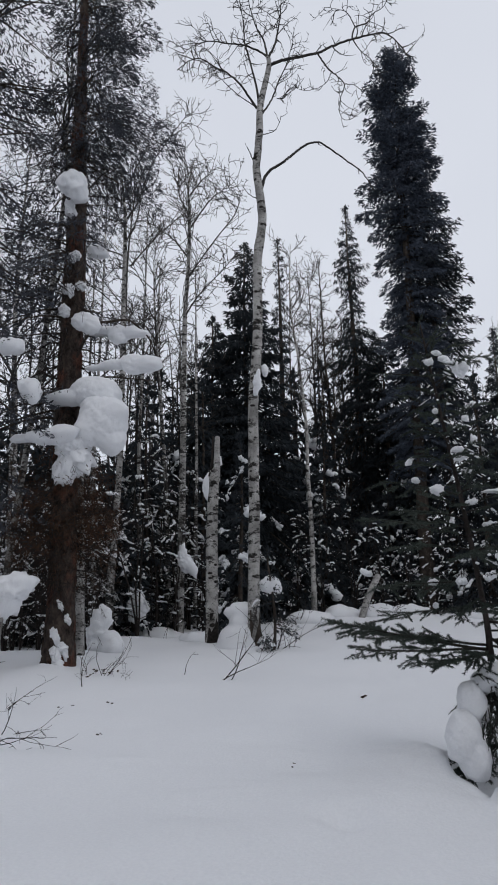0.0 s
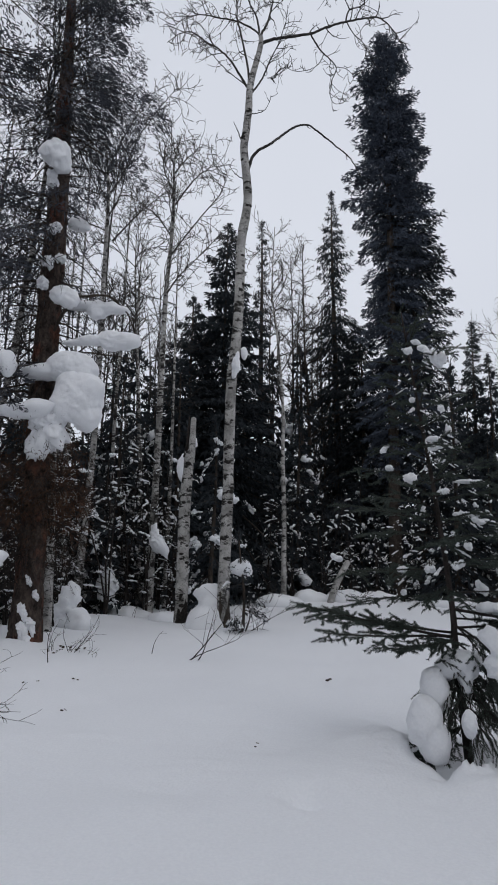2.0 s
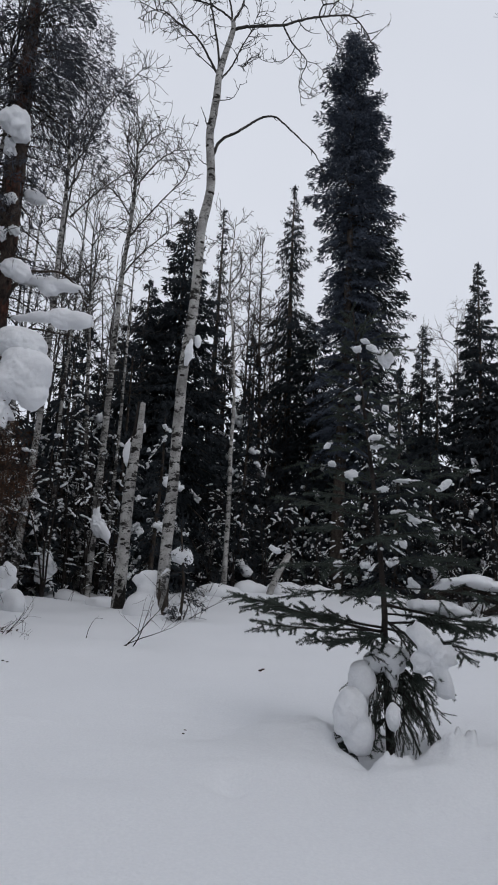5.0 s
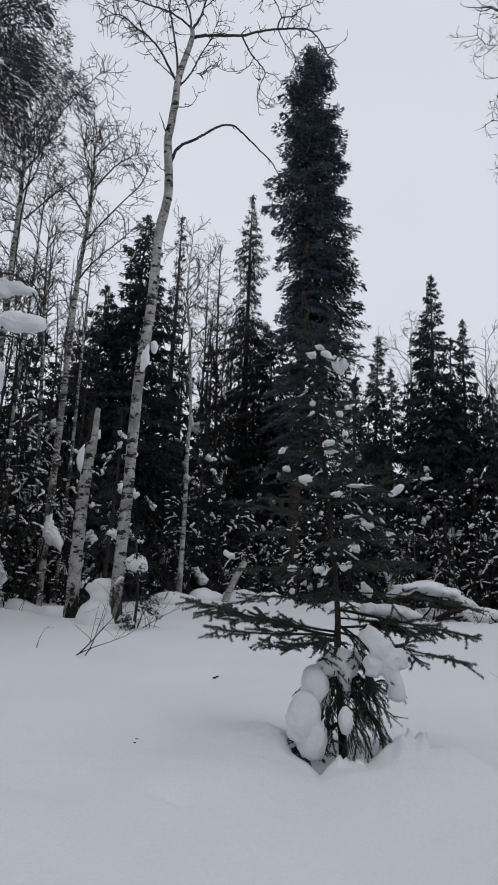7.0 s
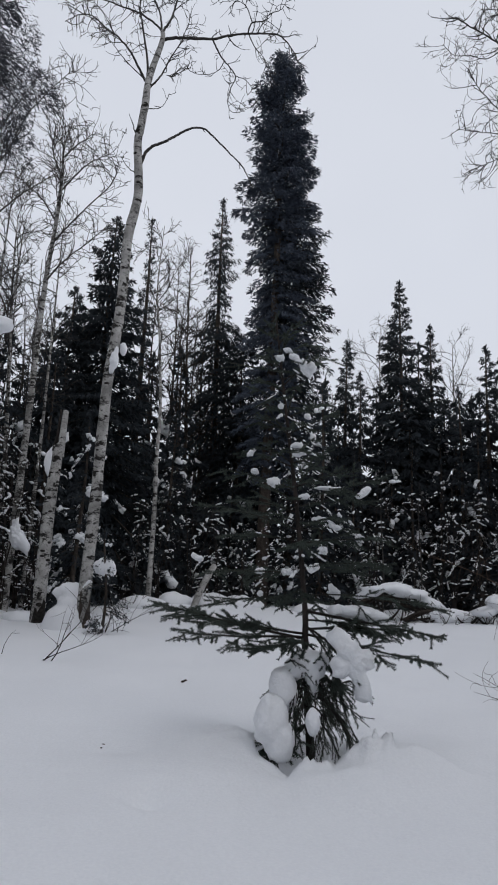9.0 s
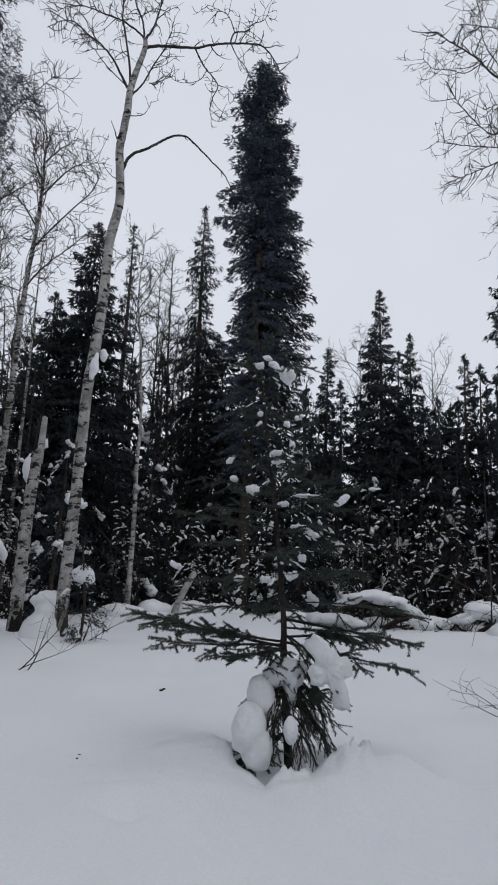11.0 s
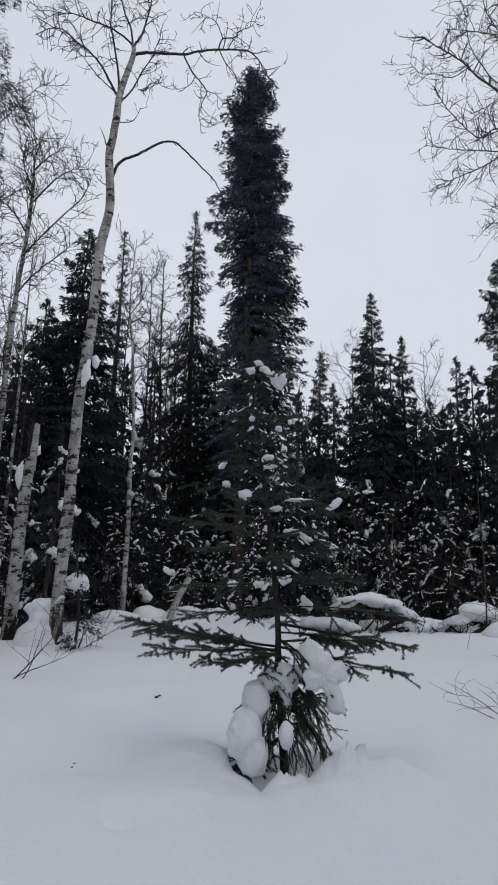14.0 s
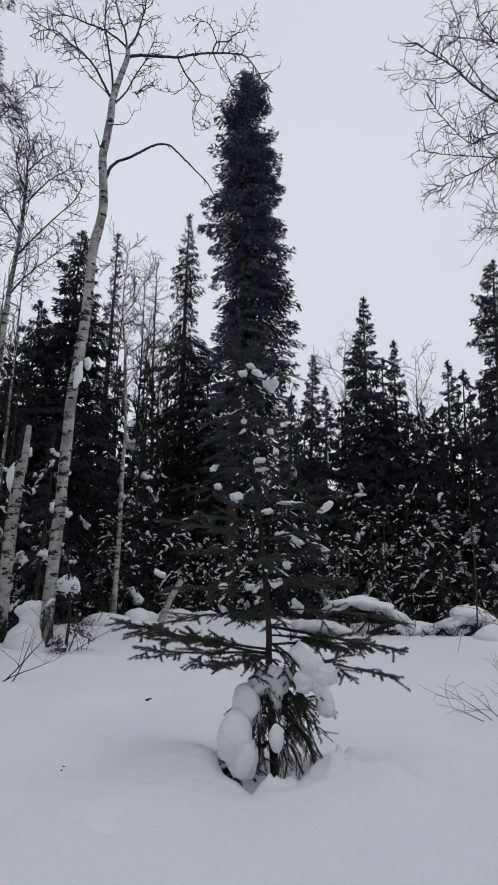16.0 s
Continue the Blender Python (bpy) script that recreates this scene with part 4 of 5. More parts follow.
def aspen_stump():
    rng = np.random.default_rng(82)
    az = -12.1
    top = thing("aspen_stump", P(az, 13.2), "tall broken white aspen stump with a splintered top", "stump", "aspens at the clearing")
    top.rotation_euler = (0, 0, -radians(az))
    g = Geo()
    pts = spline([(0, 0, -0.3), (0.02, 0, 1.1), (0.04, 0, 2.2), (0.08, 0, 3.0), (0.1, 0, 3.42)], 30)
    u = np.linspace(0, 1, 30)
    tube(g, pts, 0.125 - 0.025 * u + 0.02 * np.exp(-u * 20), 14, 0.03, rng, cap=True)
    part("trunk", g, ASPEN, top)
    for dx, dy, z0, z1, r0, r1, bark in ((0.05, 0.0, 3.2, 4.12, 0.075, 0.05, ASPEN), (-0.035, 0.02, 3.3, 4.15, 0.04, 0.016, BARK_TWIG), (-0.07, -0.03, 3.3, 3.6, 0.04, 0.015, SCAR), (0.0, -0.07, 3.25, 3.55, 0.035, 0.02, ASPEN)):
        s = Geo()
        tube(s, [(0.09 + dx, dy, z0), (0.105 + dx, dy, (z0 + z1) / 2), (0.13 + dx, dy, z1)], [r0, (r0 + r1) / 2, r1], 7, 0.1, rng)
        part("splinter", s, bark, top)
    dark = Geo()
    tube(dark, pts[:6], 0.15 - 0.006 * np.arange(6), 14, 0.05, rng, False)
    part("bark_collar", dark, SCAR, top, "black rough bark at the foot")
    for k in range(8):
        j = int(rng.uniform(0.1, 0.9) * 29)
        a = rng.uniform(3.4, 6.0)
        kn = Geo()
        v, f = ICO[2]
        kn.add(v * np.array([rng.uniform(0.03, 0.07), 0.022, rng.uniform(0.02, 0.045)]), None, f)
        ob = part("knot", kn, SCAR, top)
        ob.location = pts[j] + np.array([math.cos(a), math.sin(a), 0]) * (0.125 - 0.025 * u[j]) * 0.94
        ob.rotation_euler = (0, 0, a + math.pi / 2)
    return top


aspen_stump()


# ---- the large old spruce at the side, with its load of snow ----
def old_spruce():
    rng = np.random.default_rng(90)
    az = -24.3
    top = thing("old_spruce", P(az, 10.4), "large old spruce with flaking red-brown bark and snow-laden boughs", "tree", "old trees at the clearing")
    top.rotation_euler = (0, 0, -radians(az))
    pts = spline([(-0.05, 0, -0.3), (-0.01, 0, 1.5), (-0.02, 0, 3.2), (0.01, 0, 4.9), (0.05, 0, 7.1), (0.06, 0, 9.8), (0.12, 0, 14.5)], 70)
    u = np.linspace(0, 1, 70)
    rad = np.interp(pts[:, 2], [-0.3, 0.2, 1, 3, 6, 8, 10, 14.5], [0.29, 0.232, 0.195, 0.182, 0.17, 0.14, 0.09, 0.02])
    g = Geo()
    tube(g, pts, rad, 22, 0.06, rng)
    part("trunk", g, BARK_RED, top)
    flake = Geo()
    for k in range(520):
        q = rng.uniform(0.02, 0.62)
        a = rng.uniform(0, 2 * np.pi)
        p = np.array([np.interp(q, u, pts[:, j]) for j in range(3)]) + np.array([math.cos(a), math.sin(a), 0]) * np.interp(q, u, rad) * 1.0
        v, f = ICO[1]
        w = v * np.array([rng.uniform(0.02, 0.06), rng.uniform(0.01, 0.022), rng.uniform(0.03, 0.1)])
        c, s = math.cos(a + math.pi / 2), math.sin(a + math.pi / 2)
        flake.add(np.stack([w[:, 0] * c - w[:, 1] * s, w[:, 0] * s + w[:, 1] * c, w[:, 2]], 1) + p, None, f)
    tagged(part("flaking_bark", flake, BARK_RED, top), kind="stuff")
    # dead lower twigs round the trunk, still with brown needles
    dead = Geo()
    for k in range(70):
        z = rng.uniform(1.2, 3.5)
        a = rng.uniform(0, 2 * np.pi)
        grow(dead, rng, (0, 0, z), np.array([math.cos(a), math.sin(a), rng.uniform(-0.5, 0.1)]), rng.uniform(0.5, 1.1), 0.014, 1, 3, 0.8, 0.16, -0.05, 0.003, (7, 8, 7))
    for k in range(56):
        z = rng.uniform(3.8, 9.0)
        a = rng.uniform(0, 2 * np.pi)
        grow(dead, rng, (0.03, 0, z), np.array([math.cos(a), math.sin(a), rng.uniform(-0.35, 0.3)]), rng.uniform(0.7, 1.5), 0.013, 1, 3, 0.7, 0.14, -0.07, 0.0032, (5, 5, 4))
    tagged(part("dead_branchwork", dead, BARK_TWIG, top, "dead brown lower twigs"), kind="stuff")
    brown = Geo()
    n = 22000
    a, z, rr = rng.uniform(0, 2 * np.pi, n), rng.normal(2.45, 0.45, n), 0.18 + 0.66 * rng.random(n) ** 0.9
    st = np.stack([np.cos(a) * rr, np.sin(a) * rr, z - 0.35 * rr], 1)
    st = st[(fbm(st * 4.5, 2) > -0.02) & (fbm(st * 11 + 5, 2) > -0.08)]
    n, a = len(st), np.arctan2(st[:, 1], st[:, 0])
    wy = np.stack([np.cos(a), np.sin(a), rng.normal(-0.4, 0.5, n)], 1) + rng.normal(0, 0.9, (n, 3))
    cords(brown, st, wy, rng.uniform(0.03, 0.075, n), rng.uniform(0.004, 0.008, n), rng)
    tagged(part("dead_foliage", brown, NEEDLE_DEAD, top, "brown dead needles"), kind="stuff")
    # living crown
    wood, need = Geo(), Geo()
    n = 330
    k = np.arange(n)
    q = ((k % 230 + rng.random(n)) / 230) ** 0.85
    z = 3.4 + 11.0 * q
    a = np.where(k < 230, rng.uniform(0, 2 * np.pi, n), rng.uniform(3.5, 5.9, n))
    L = (1.75 - 1.1 * q) * rng.uniform(0.55, 1.15, n) * np.where((z > 8) & (np.cos(a) > 0), 1.3, 1) * np.where(k < 230, 1, 0.5) * np.where((z < 8.2) & (np.cos(a) > 0.25), 0.6, 1) * np.where((z > 8) & (np.cos(a) < -0.2), 0.75, 1)
    keep = ~((z < 8.2) & (np.cos(a) > 0.25) & (rng.random(n) < 0.5)) & ~((z < 5.6) & (np.sin(a) < -0.25) & (np.cos(a) > -0.45)) & ~((k >= 230) & (z < 7.6)) & ~((z > 7) & (np.sin(a) < -0.1) & (np.cos(a) < 0.1) & (rng.random(n) < 0.5))
    z, a, L, q = z[keep], a[keep], L[keep], q[keep]
    out = np.stack([np.cos(a), np.sin(a), 0 * a], 1)
    base = np.stack([np.interp(z, pts[:, 2], pts[:, 0]), 0 * z, z], 1)

    def along(i, s):
        return base[i] + out[i] * (L[i] * s)[:, None] + np.array([0, 0, 1.0]) * (L[i] * (0.12 * s - 0.6 * s ** 2 + 0.2 * s ** 4))[:, None]

    s = np.linspace(0, 1, 7)
    for j in range(len(z)):
        line = along(np.full(7, j), s)
        line[1:] += rng.normal(0, 0.02, (6, 3))
        tube(wood, line, 0.022 * (1.1 - s) * (1 - 0.5 * q[j]), 4, cap=False)
    i = np.repeat(np.arange(len(z)), (L * np.where(z < 8, 12, np.where(np.cos(a) < 0, 12, 26))).astype(int))
    spray(need, rng, along, out, L * 0.8, i, 0.12 * np.ones(len(i)), 0.013 * np.ones(len(i)), 0.4, 0.45, 0.05, 1.0)
    i = np.repeat(np.arange(len(z)), (L * np.where(z < 8, 170, np.where(np.cos(a) < 0, 150, 330))).astype(int))
    spray(need, rng, along, out, L, i, 0.062 * np.ones(len(i)), 0.0062 * np.ones(len(i)), 0.25, 0.42, 0.15, 0.65)
    tagged(part("branchwork", wood, BARK_SPRUCE, top), kind="stuff")
    part("crown", need, NEEDLE_OLD, top)
    # two long side boughs
    for course, r in (([(0.08, -0.1, 4.7), (0.32, -0.5, 5.12), (0.61, -0.6, 5.2), (0.87, -0.63, 5.22), (1.1, -0.65, 5.04), (1.22, -0.66, 4.85), (1.37, -0.68, 4.42)], 0.026),
                      ([(0.1, -0.05, 4.2), (0.5, -0.15, 4.42), (0.95, -0.2, 4.42), (1.35, -0.2, 4.4)], 0.022),
                      ([(-0.1, -0.05, 6.55), (-0.4, -0.1, 6.45), (-0.8, -0.15, 6.25)], 0.035)):
        b = Geo()
        p = spline(course, 24)
        tube(b, p, r * (1 - 0.7 * np.linspace(0, 1, 24)), 6, 0.06, rng)
        for k in range(8):
            j = int(rng.uniform(4, 22))
            grow(b, rng, p[j], np.array([rng.uniform(0, 0.5), rng.normal(0, 0.4), -0.8]), rng.uniform(0.15, 0.4), 0.006, 2, 3, 0.7, 0.2, -0.05, 0.003, (6, 6, 6))
        part("long_bough", b, BARK_SPRUCE, top, "long bare bough")
    return top


old_spruce()
spruce(G(-32.5, 10.8), 14.5, 1.95, 95, "old spruce with hanging boughs at the clearing", "column", 1.8, 0.12, 0.5, 0.25, 6, 0.16, NEEDLE_OLD, 0.4, group="old trees at the clearing", thin=0.6, slim=1.35, hang=0.25, heart=1.4)

# snow on the old spruce and on the trees round the clearing; lobes: offset x, y, z and radii
clump(P(-22.1, 9.95, 4.07), [(0, 0, 0, 0.4, 0.28, 0.25), (-0.42, 0, -0.04, 0.3, 0.2, 0.13), (0.2, 0, -0.1, 0.2, 0.2, 0.15)], "broad cushion of snow hanging on spruce boughs", 1, crease=9, rough=0.04, sub=5)
clump(P(-21.3, 9.86, 3.6), [(0, 0, 0, 0.36, 0.33, 0.38), (0.14, 0, -0.3, 0.19, 0.2, 0.2), (-0.08, 0, 0.2, 0.28, 0.25, 0.2), (0.2, -0.1, 0.12, 0.2, 0.2, 0.18), (-0.2, -0.1, -0.15, 0.2, 0.2, 0.2)], "huge rounded lump of snow hanging under boughs", 27, crease=9, rough=0.026, sub=5)
clump(P(-24.0, 9.95, 3.25), [(0, 0, 0, 0.3, 0.22, 0.2), (0.12, 0, -0.25, 0.22, 0.2, 0.2), (-0.1, 0, -0.35, 0.16, 0.16, 0.2)], "lumpy snow on low spruce boughs", 2, rough=0.1, sub=5)
clump(P(-26.4, 9.9, 3.35), [(0, 0, 0, 0.3, 0.2, 0.1), (0.3, 0, 0.02, 0.3, 0.2, 0.13), (-0.4, 0, 0, 0.14, 0.12, 0.09)], "flat snow along a low bough", 3, rough=0.1)
clump(P(-19.6, 9.9, 4.53), [(-0.15, 0, 0.01, 0.3, 0.13, 0.075), (-0.4, 0, -0.02, 0.14, 0.1, 0.05), (0.12, 0, 0.02, 0.2, 0.14, 0.13), (0.12, 0, -0.06, 0.14, 0.1, 0.1), (0.3, 0, 0.03, 0.12, 0.12, 0.08), (0.44, 0, -0.05, 0.14, 0.13, 0.14)], "long bar of snow on a bare bough", 4, sub=5, crease=12)
clump(P(-19.9, 9.95, 5.07), [(-0.3, 0, 0.05, 0.25, 0.1, 0.07), (-0.04, 0, -0.03, 0.15, 0.1, 0.16), (0.16, 0, 0.0, 0.2, 0.1, 0.09), (0.34, 0, -0.04, 0.16, 0.09, 0.06)], "snow hanging under an arching bough", 5)
clump(P(-23.2, 9.9, 5.2), [(0, 0, 0, 0.2, 0.16, 0.14), (0.12, 0, -0.08, 0.12, 0.12, 0.14)], "round snow lump against a trunk", 6)
clump(P(-24.5, 9.78, 7.42), [(0, 0, 0.05, 0.24, 0.2, 0.2), (0.1, 0, -0.12, 0.14, 0.16, 0.16)], "round snow cap on a broken bough", 7)
clump(P(-24.7, 10.0, 7.15), [(0, 0, 0, 0.07, 0.07, 0.14), (0.05, 0, -0.07, 0.06, 0.06, 0.09)], "small slanting snow lump on a trunk", 8, rough=0.16)
clump(P(-24.1, 10.1, 6.38), [(0, 0, 0, 0.1, 0.08, 0.07), (-0.06, 0, -0.03, 0.06, 0.06, 0.05)], "small snow lump on bark", 9, rough=0.13)
clump(P(-22.2, 10.3, 6.6), [(0, 0, 0, 0.16, 0.14, 0.1), (0.08, 0, -0.05, 0.12, 0.1, 0.08)], "snow lump on a side bough", 10, sub=3, rough=0.1)
clump(P(-24.6, 10.1, 5.8), [(0, 0, 0, 0.09, 0.08, 0.09), (0.05, 0, -0.08, 0.05, 0.05, 0.06)], "crumbled snow on bark", 11, rough=0.15)
clump(P(-23.5, 10.15, 5.9), [(0, 0, 0, 0.08, 0.07, 0.07)], "crumbled snow on bark", 12, rough=0.15)
clump(P(-24.9, 10.0, 5.4), [(0, 0, 0, 0.08, 0.08, 0.1)], "crumbled snow on bark", 13, rough=0.15)
for k, (az, z, s) in enumerate(((-24.9, 0.55, 0.07), (-24.2, 0.35, 0.09), (-24.7, 0.2, 0.1), (-23.9, 0.75, 0.05), (-24.5, 0.95, 0.045), (-25.0, 0.3, 0.06))):
    clump(P(az, 10.17, z), [(0, 0, 0, s * 0.7, 0.04, s * 1.2), (s * 0.5, 0, -s * 0.8, s * 0.5, 0.04, s), (-s * 0.5, 0, s * 0.6, s * 0.4, 0.03, s * 0.6)], "snow plastered on a trunk's foot", 500 + k, sub=4, rough=0.2)
clump(P(-27.6, 9.6, 4.0), [(0, 0, 0, 0.17, 0.15, 0.14), (0.08, 0, -0.12, 0.1, 0.1, 0.14)], "snow lump at the end of a bough", 14, sub=3)
clump(P(-29.3, 9.6, 4.6), [(0, 0, 0, 0.22, 0.18, 0.12)], "snow lump at the end of a bough", 15, sub=3)
clump(P(-28.1, 9.5, 1.2), [(0, 0, 0, 0.24, 0.2, 0.2), (0.1, 0, 0.1, 0.16, 0.16, 0.1), (-0.1, 0, -0.2, 0.18, 0.16, 0.2)], "large snow lump on low twigs", 16, rough=0.1)
clump(P(-7.65, 12.4, 5.0), [(0, 0, 0, 0.07, 0.07, 0.2), (0.03, 0, 0.12, 0.04, 0.05, 0.2), (-0.03, 0, -0.15, 0.05, 0.05, 0.1)], "snow caught in the crook of an aspen", 17, sub=4, rough=0.12)
clump(P(-6.9, 12.5, 5.3), [(0, 0, 0, 0.07, 0.08, 0.13)], "snow caught on an aspen trunk", 18, sub=3)
clump(P(-12.15, 13.25, 3.1), [(0, 0, 0, 0.13, 0.1, 0.24), (0.03, 0, 0.1, 0.1, 0.08, 0.18), (0.02, 0, -0.12, 0.09, 0.08, 0.16)], "snow plastered on a broken stump", 19, sub=4, rough=0.03)
clump(P(-9.5, 12.8, 0.42), [(-0.02, 0, 0, 0.25, 0.24, 0.36), (0.05, 0, 0.24, 0.26, 0.2, 0.17), (-0.16, 0, 0.22, 0.2, 0.13, 0.1), (-0.04, 0, -0.25, 0.42, 0.36, 0.3), (-0.02, 0, -0.4, 0.5, 0.4, 0.3)], "tall hooded snow mound at the foot of an aspen", 20, "snow mounds", name="snow_mound", rough=0.03, crease=9)
clump(P(-21.3, 12.4, 0.35), [(0, 0, 0, 0.2, 0.2, 0.4), (0.08, 0, 0.3, 0.17, 0.15, 0.2), (0.15, 0, -0.25, 0.28, 0.25, 0.25)], "snow-covered sapling bowed under its load", 21, "snow mounds", name="snow_mound", rough=0.11)
clump(P(-20.4, 12.2, 0.2), [(0, 0, 0, 0.22, 0.2, 0.24)], "small round mound of snow", 22, "snow mounds", name="snow_mound", sub=3)
clump(P(-18.2, 15.0, 0.75), [(0, 0, 0, 0.22, 0.2, 0.3), (-0.03, 0, 0.25, 0.13, 0.13, 0.15)], "young spruce hooded with snow", 23, "snow mounds", name="snow_mound", rough=0.11)
clump(P(-7.1, 12.2, 1.15), [(0, 0, 0, 0.19, 0.15, 0.16), (0.05, 0, -0.07, 0.14, 0.13, 0.12)], "snow cap on a sapling", 24, sub=3, rough=0.09)
clump(P(-14.4, 15, 1.75), [(0, 0, 0.15, 0.09, 0.1, 0.24), (0.06, 0, -0.08, 0.17, 0.12, 0.2), (0.2, 0, -0.2, 0.12, 0.1, 0.13)], "snow hanging between birches", 25, sub=4, rough=0.14)


# ---- young spruce in the clearing ----
def young_spruce():
    rng = np.random.default_rng(100)
    az, d0 = 10.7, 4.58
    top = thing("young_spruce", P(az, d0, 0), "young green spruce leaning slightly, its skirt packed with snow", "tree")
    top.rotation_euler = (0, 0, -radians(az))
    pts = spline([(0, 0, -0.12), (-0.03, 0.0, 0.3), (-0.055, 0, 0.66), (-0.065, 0, 0.95), (-0.145, 0.0, 1.7), (-0.24, 0, 2.4), (-0.31, 0, 2.95)], 40)
    u = np.linspace(0, 1, 40)
    g = Geo()
    tube(g, pts, 0.026 * (1 - u) ** 0.85 + 0.004, 9, 0.06, rng)
    part("trunk", g, BARK_TWIG, top)

    def on(z):
        return np.array([np.interp(z, pts[:, 2], pts[:, k]) for k in range(3)])

    def twig(need, wood, p, way, length, r, nl, droop, bend=0.08, n=5, skip=0.0):
        d, line = np.array(way, float), [np.array(p, float)]
        for k in range(n - 1):
            d = d + rng.normal(0, bend, 3) + np.array([0, 0, -droop / n])
            d /= np.linalg.norm(d)
            line.append(line[-1] + d * length / (n - 1))
        line = np.array(line)
        t = np.linspace(0, 1, n)
        tube(wood, line, np.maximum(r * (1 - 0.8 * t), 0.0013), 3, cap=False)
        m = max(3, int(length * (1 - skip) / 0.0044))
        s = np.repeat(skip + (1 - skip) * (np.arange(m) + rng.random(m)) / m, 5)
        base = np.stack([np.interp(s, t, line[:, k]) for k in range(3)], 1)
        tan = unit(np.gradient(line, axis=0))
        tt = np.stack([np.interp(s, t, tan[:, k]) for k in range(3)], 1)
        o = rng.standard_normal((len(s), 3))
        o = unit(o - (o * tt).sum(1, keepdims=True) * tt)
        w = unit(tt * rng.uniform(0.5, 1.1, (len(s), 1)) + o)
        side = unit(np.cross(w, rng.standard_normal((len(s), 3))))
        v = np.stack([base + side * nl * 0.1, base - side * nl * 0.1, base + w * nl * rng.uniform(0.85, 1.08, (len(s), 1))], 1).reshape(-1, 3)
        need.add(v, None, np.arange(len(v)).reshape(-1, 3))
        return line, tan

    def bough(z, a, length, rise, droop, r=0.009, nl=0.0195, gap=0.06, reach=0.3, fingers=4, skip=0.12, label="", bend=0.022):
        """An axis, side twigs by turns left and right, and short fingers on those."""
        need, wood = Geo(), Geo()
        w = np.array([math.cos(radians(a)), math.sin(radians(a)), rise])
        line, tan = twig(need, wood, on(z), w / np.linalg.norm(w), length, r, nl, droop, bend, 8, skip)
        count = int(length / gap)
        for k in range(count):
            q = 0.2 + 0.78 * (k + rng.random() * 0.7) / count
            j = min(6, int(q * 7))
            p = line[j] + (line[j + 1] - line[j]) * (q * 7 - j)
            sd = np.cross(tan[j], [0, 0, 1.0]) * (1 if k % 2 else -1)
            w2 = tan[j] * rng.uniform(0.6, 1.0) + sd * rng.uniform(0.5, 0.9) + np.array([0, 0, rng.normal(-0.08, 0.22)])
            l2 = reach * (1.05 - 0.75 * q) * rng.uniform(0.6, 1.2)
            ln2, tn2 = twig(need, wood, p, w2 / np.linalg.norm(w2), l2, r * 0.4, nl, droop * 0.5)
            for f in range(int(fingers * min(1, l2 / 0.12) + rng.random())):
                jj = int(rng.integers(1, 4))
                s2 = np.cross(tn2[jj], [0, 0, 1.0]) * (1 if f % 2 else -1)
                w3 = tn2[jj] * 0.8 + s2 * 0.7 + rng.normal(0, 0.15, 3)
                twig(need, wood, ln2[jj], w3 / np.linalg.norm(w3), rng.uniform(0.06, 0.14), r * 0.25, nl, 0.1, 0.05, 4)
        b = part("bough", wood, BARK_TWIG, top, label)
        part("foliage", need, NEEDLE_NEAR, b)

    # the long low boughs
    bough(0.72, 178, 1.04, 0.10, 0.0, 0.012, 0.022, 0.06, 0.26, 4)
    bough(0.73, 196, 0.84, 0.03, 0.0, 0.01, 0.02, 0.075, 0.24, 3)
    bough(0.75, 163, 0.85, 0.06, 0.0, 0.01, 0.02, 0.075, 0.26, 3)
    bough(0.70, 222, 0.5, -0.02, 0.1, 0.009, 0.021, 0.06, 0.2, 4)
    bough(0.9, 354, 0.9, -0.16, 0.06, 0.012, 0.019, 0.065, 0.28, 3)
    bough(0.75, 340, 0.86, -0.16, 0.05, 0.01, 0.019, 0.075, 0.26, 3)
    bough(0.78, 12, 0.7, 0.05, 0.1, 0.01, 0.022, 0.06, 0.2, 4)
    bough(0.80, 325, 0.6, -0.3, 0.9, 0.009, reach=0.18, gap=0.08, fingers=3)
    bough(0.84, 25, 0.6, 0.0, 0.4, 0.008, reach=0.18, gap=0.08, fingers=3)
    bough(0.80, 312, 0.5, -0.4, 1.1, 0.008, reach=0.16, gap=0.08, fingers=3)
    bough(0.7, 330, 0.52, -0.55, 0.9, 0.008, 0.019, reach=0.17, gap=0.06, fingers=3)
    bough(0.72, 250, 0.3, 0.0, 0.5, 0.006, reach=0.14)
    bough(0.70, 185, 0.2, 0.2, 0.2, 0.005, reach=0.1)
    # whorls up the stem
    z, k = 1.0, 0
    while z < 2.85:
        L = np.interp(z, [1.0, 1.3, 1.9, 2.4, 2.85], [0.86, 0.68, 0.5, 0.32, 0.16])
        for j in range(4):
            bough(z + rng.uniform(-0.06, 0.06), k * 37 + j * 90 + rng.uniform(-18, 18), L * rng.uniform(0.6, 1.2), np.interp(z, [1, 2.9], [0.12, 0.9]), np.interp(z, [1, 2.9], [0.4, 0.2]), 0.006, 0.0165, 0.1,
                  0.1 + 0.22 * L, 3, 0.15)
        z += np.interp(z, [1, 2.9], [0.145, 0.19])
        k += 1
    bough(2.5, 15, 0.42, 0.55, 0.0, 0.006, 0.017, 0.09, 0.14)
    bough(2.55, 190, 0.42, 0.15, 0.0, 0.006, 0.012, 0.2, 0.1)
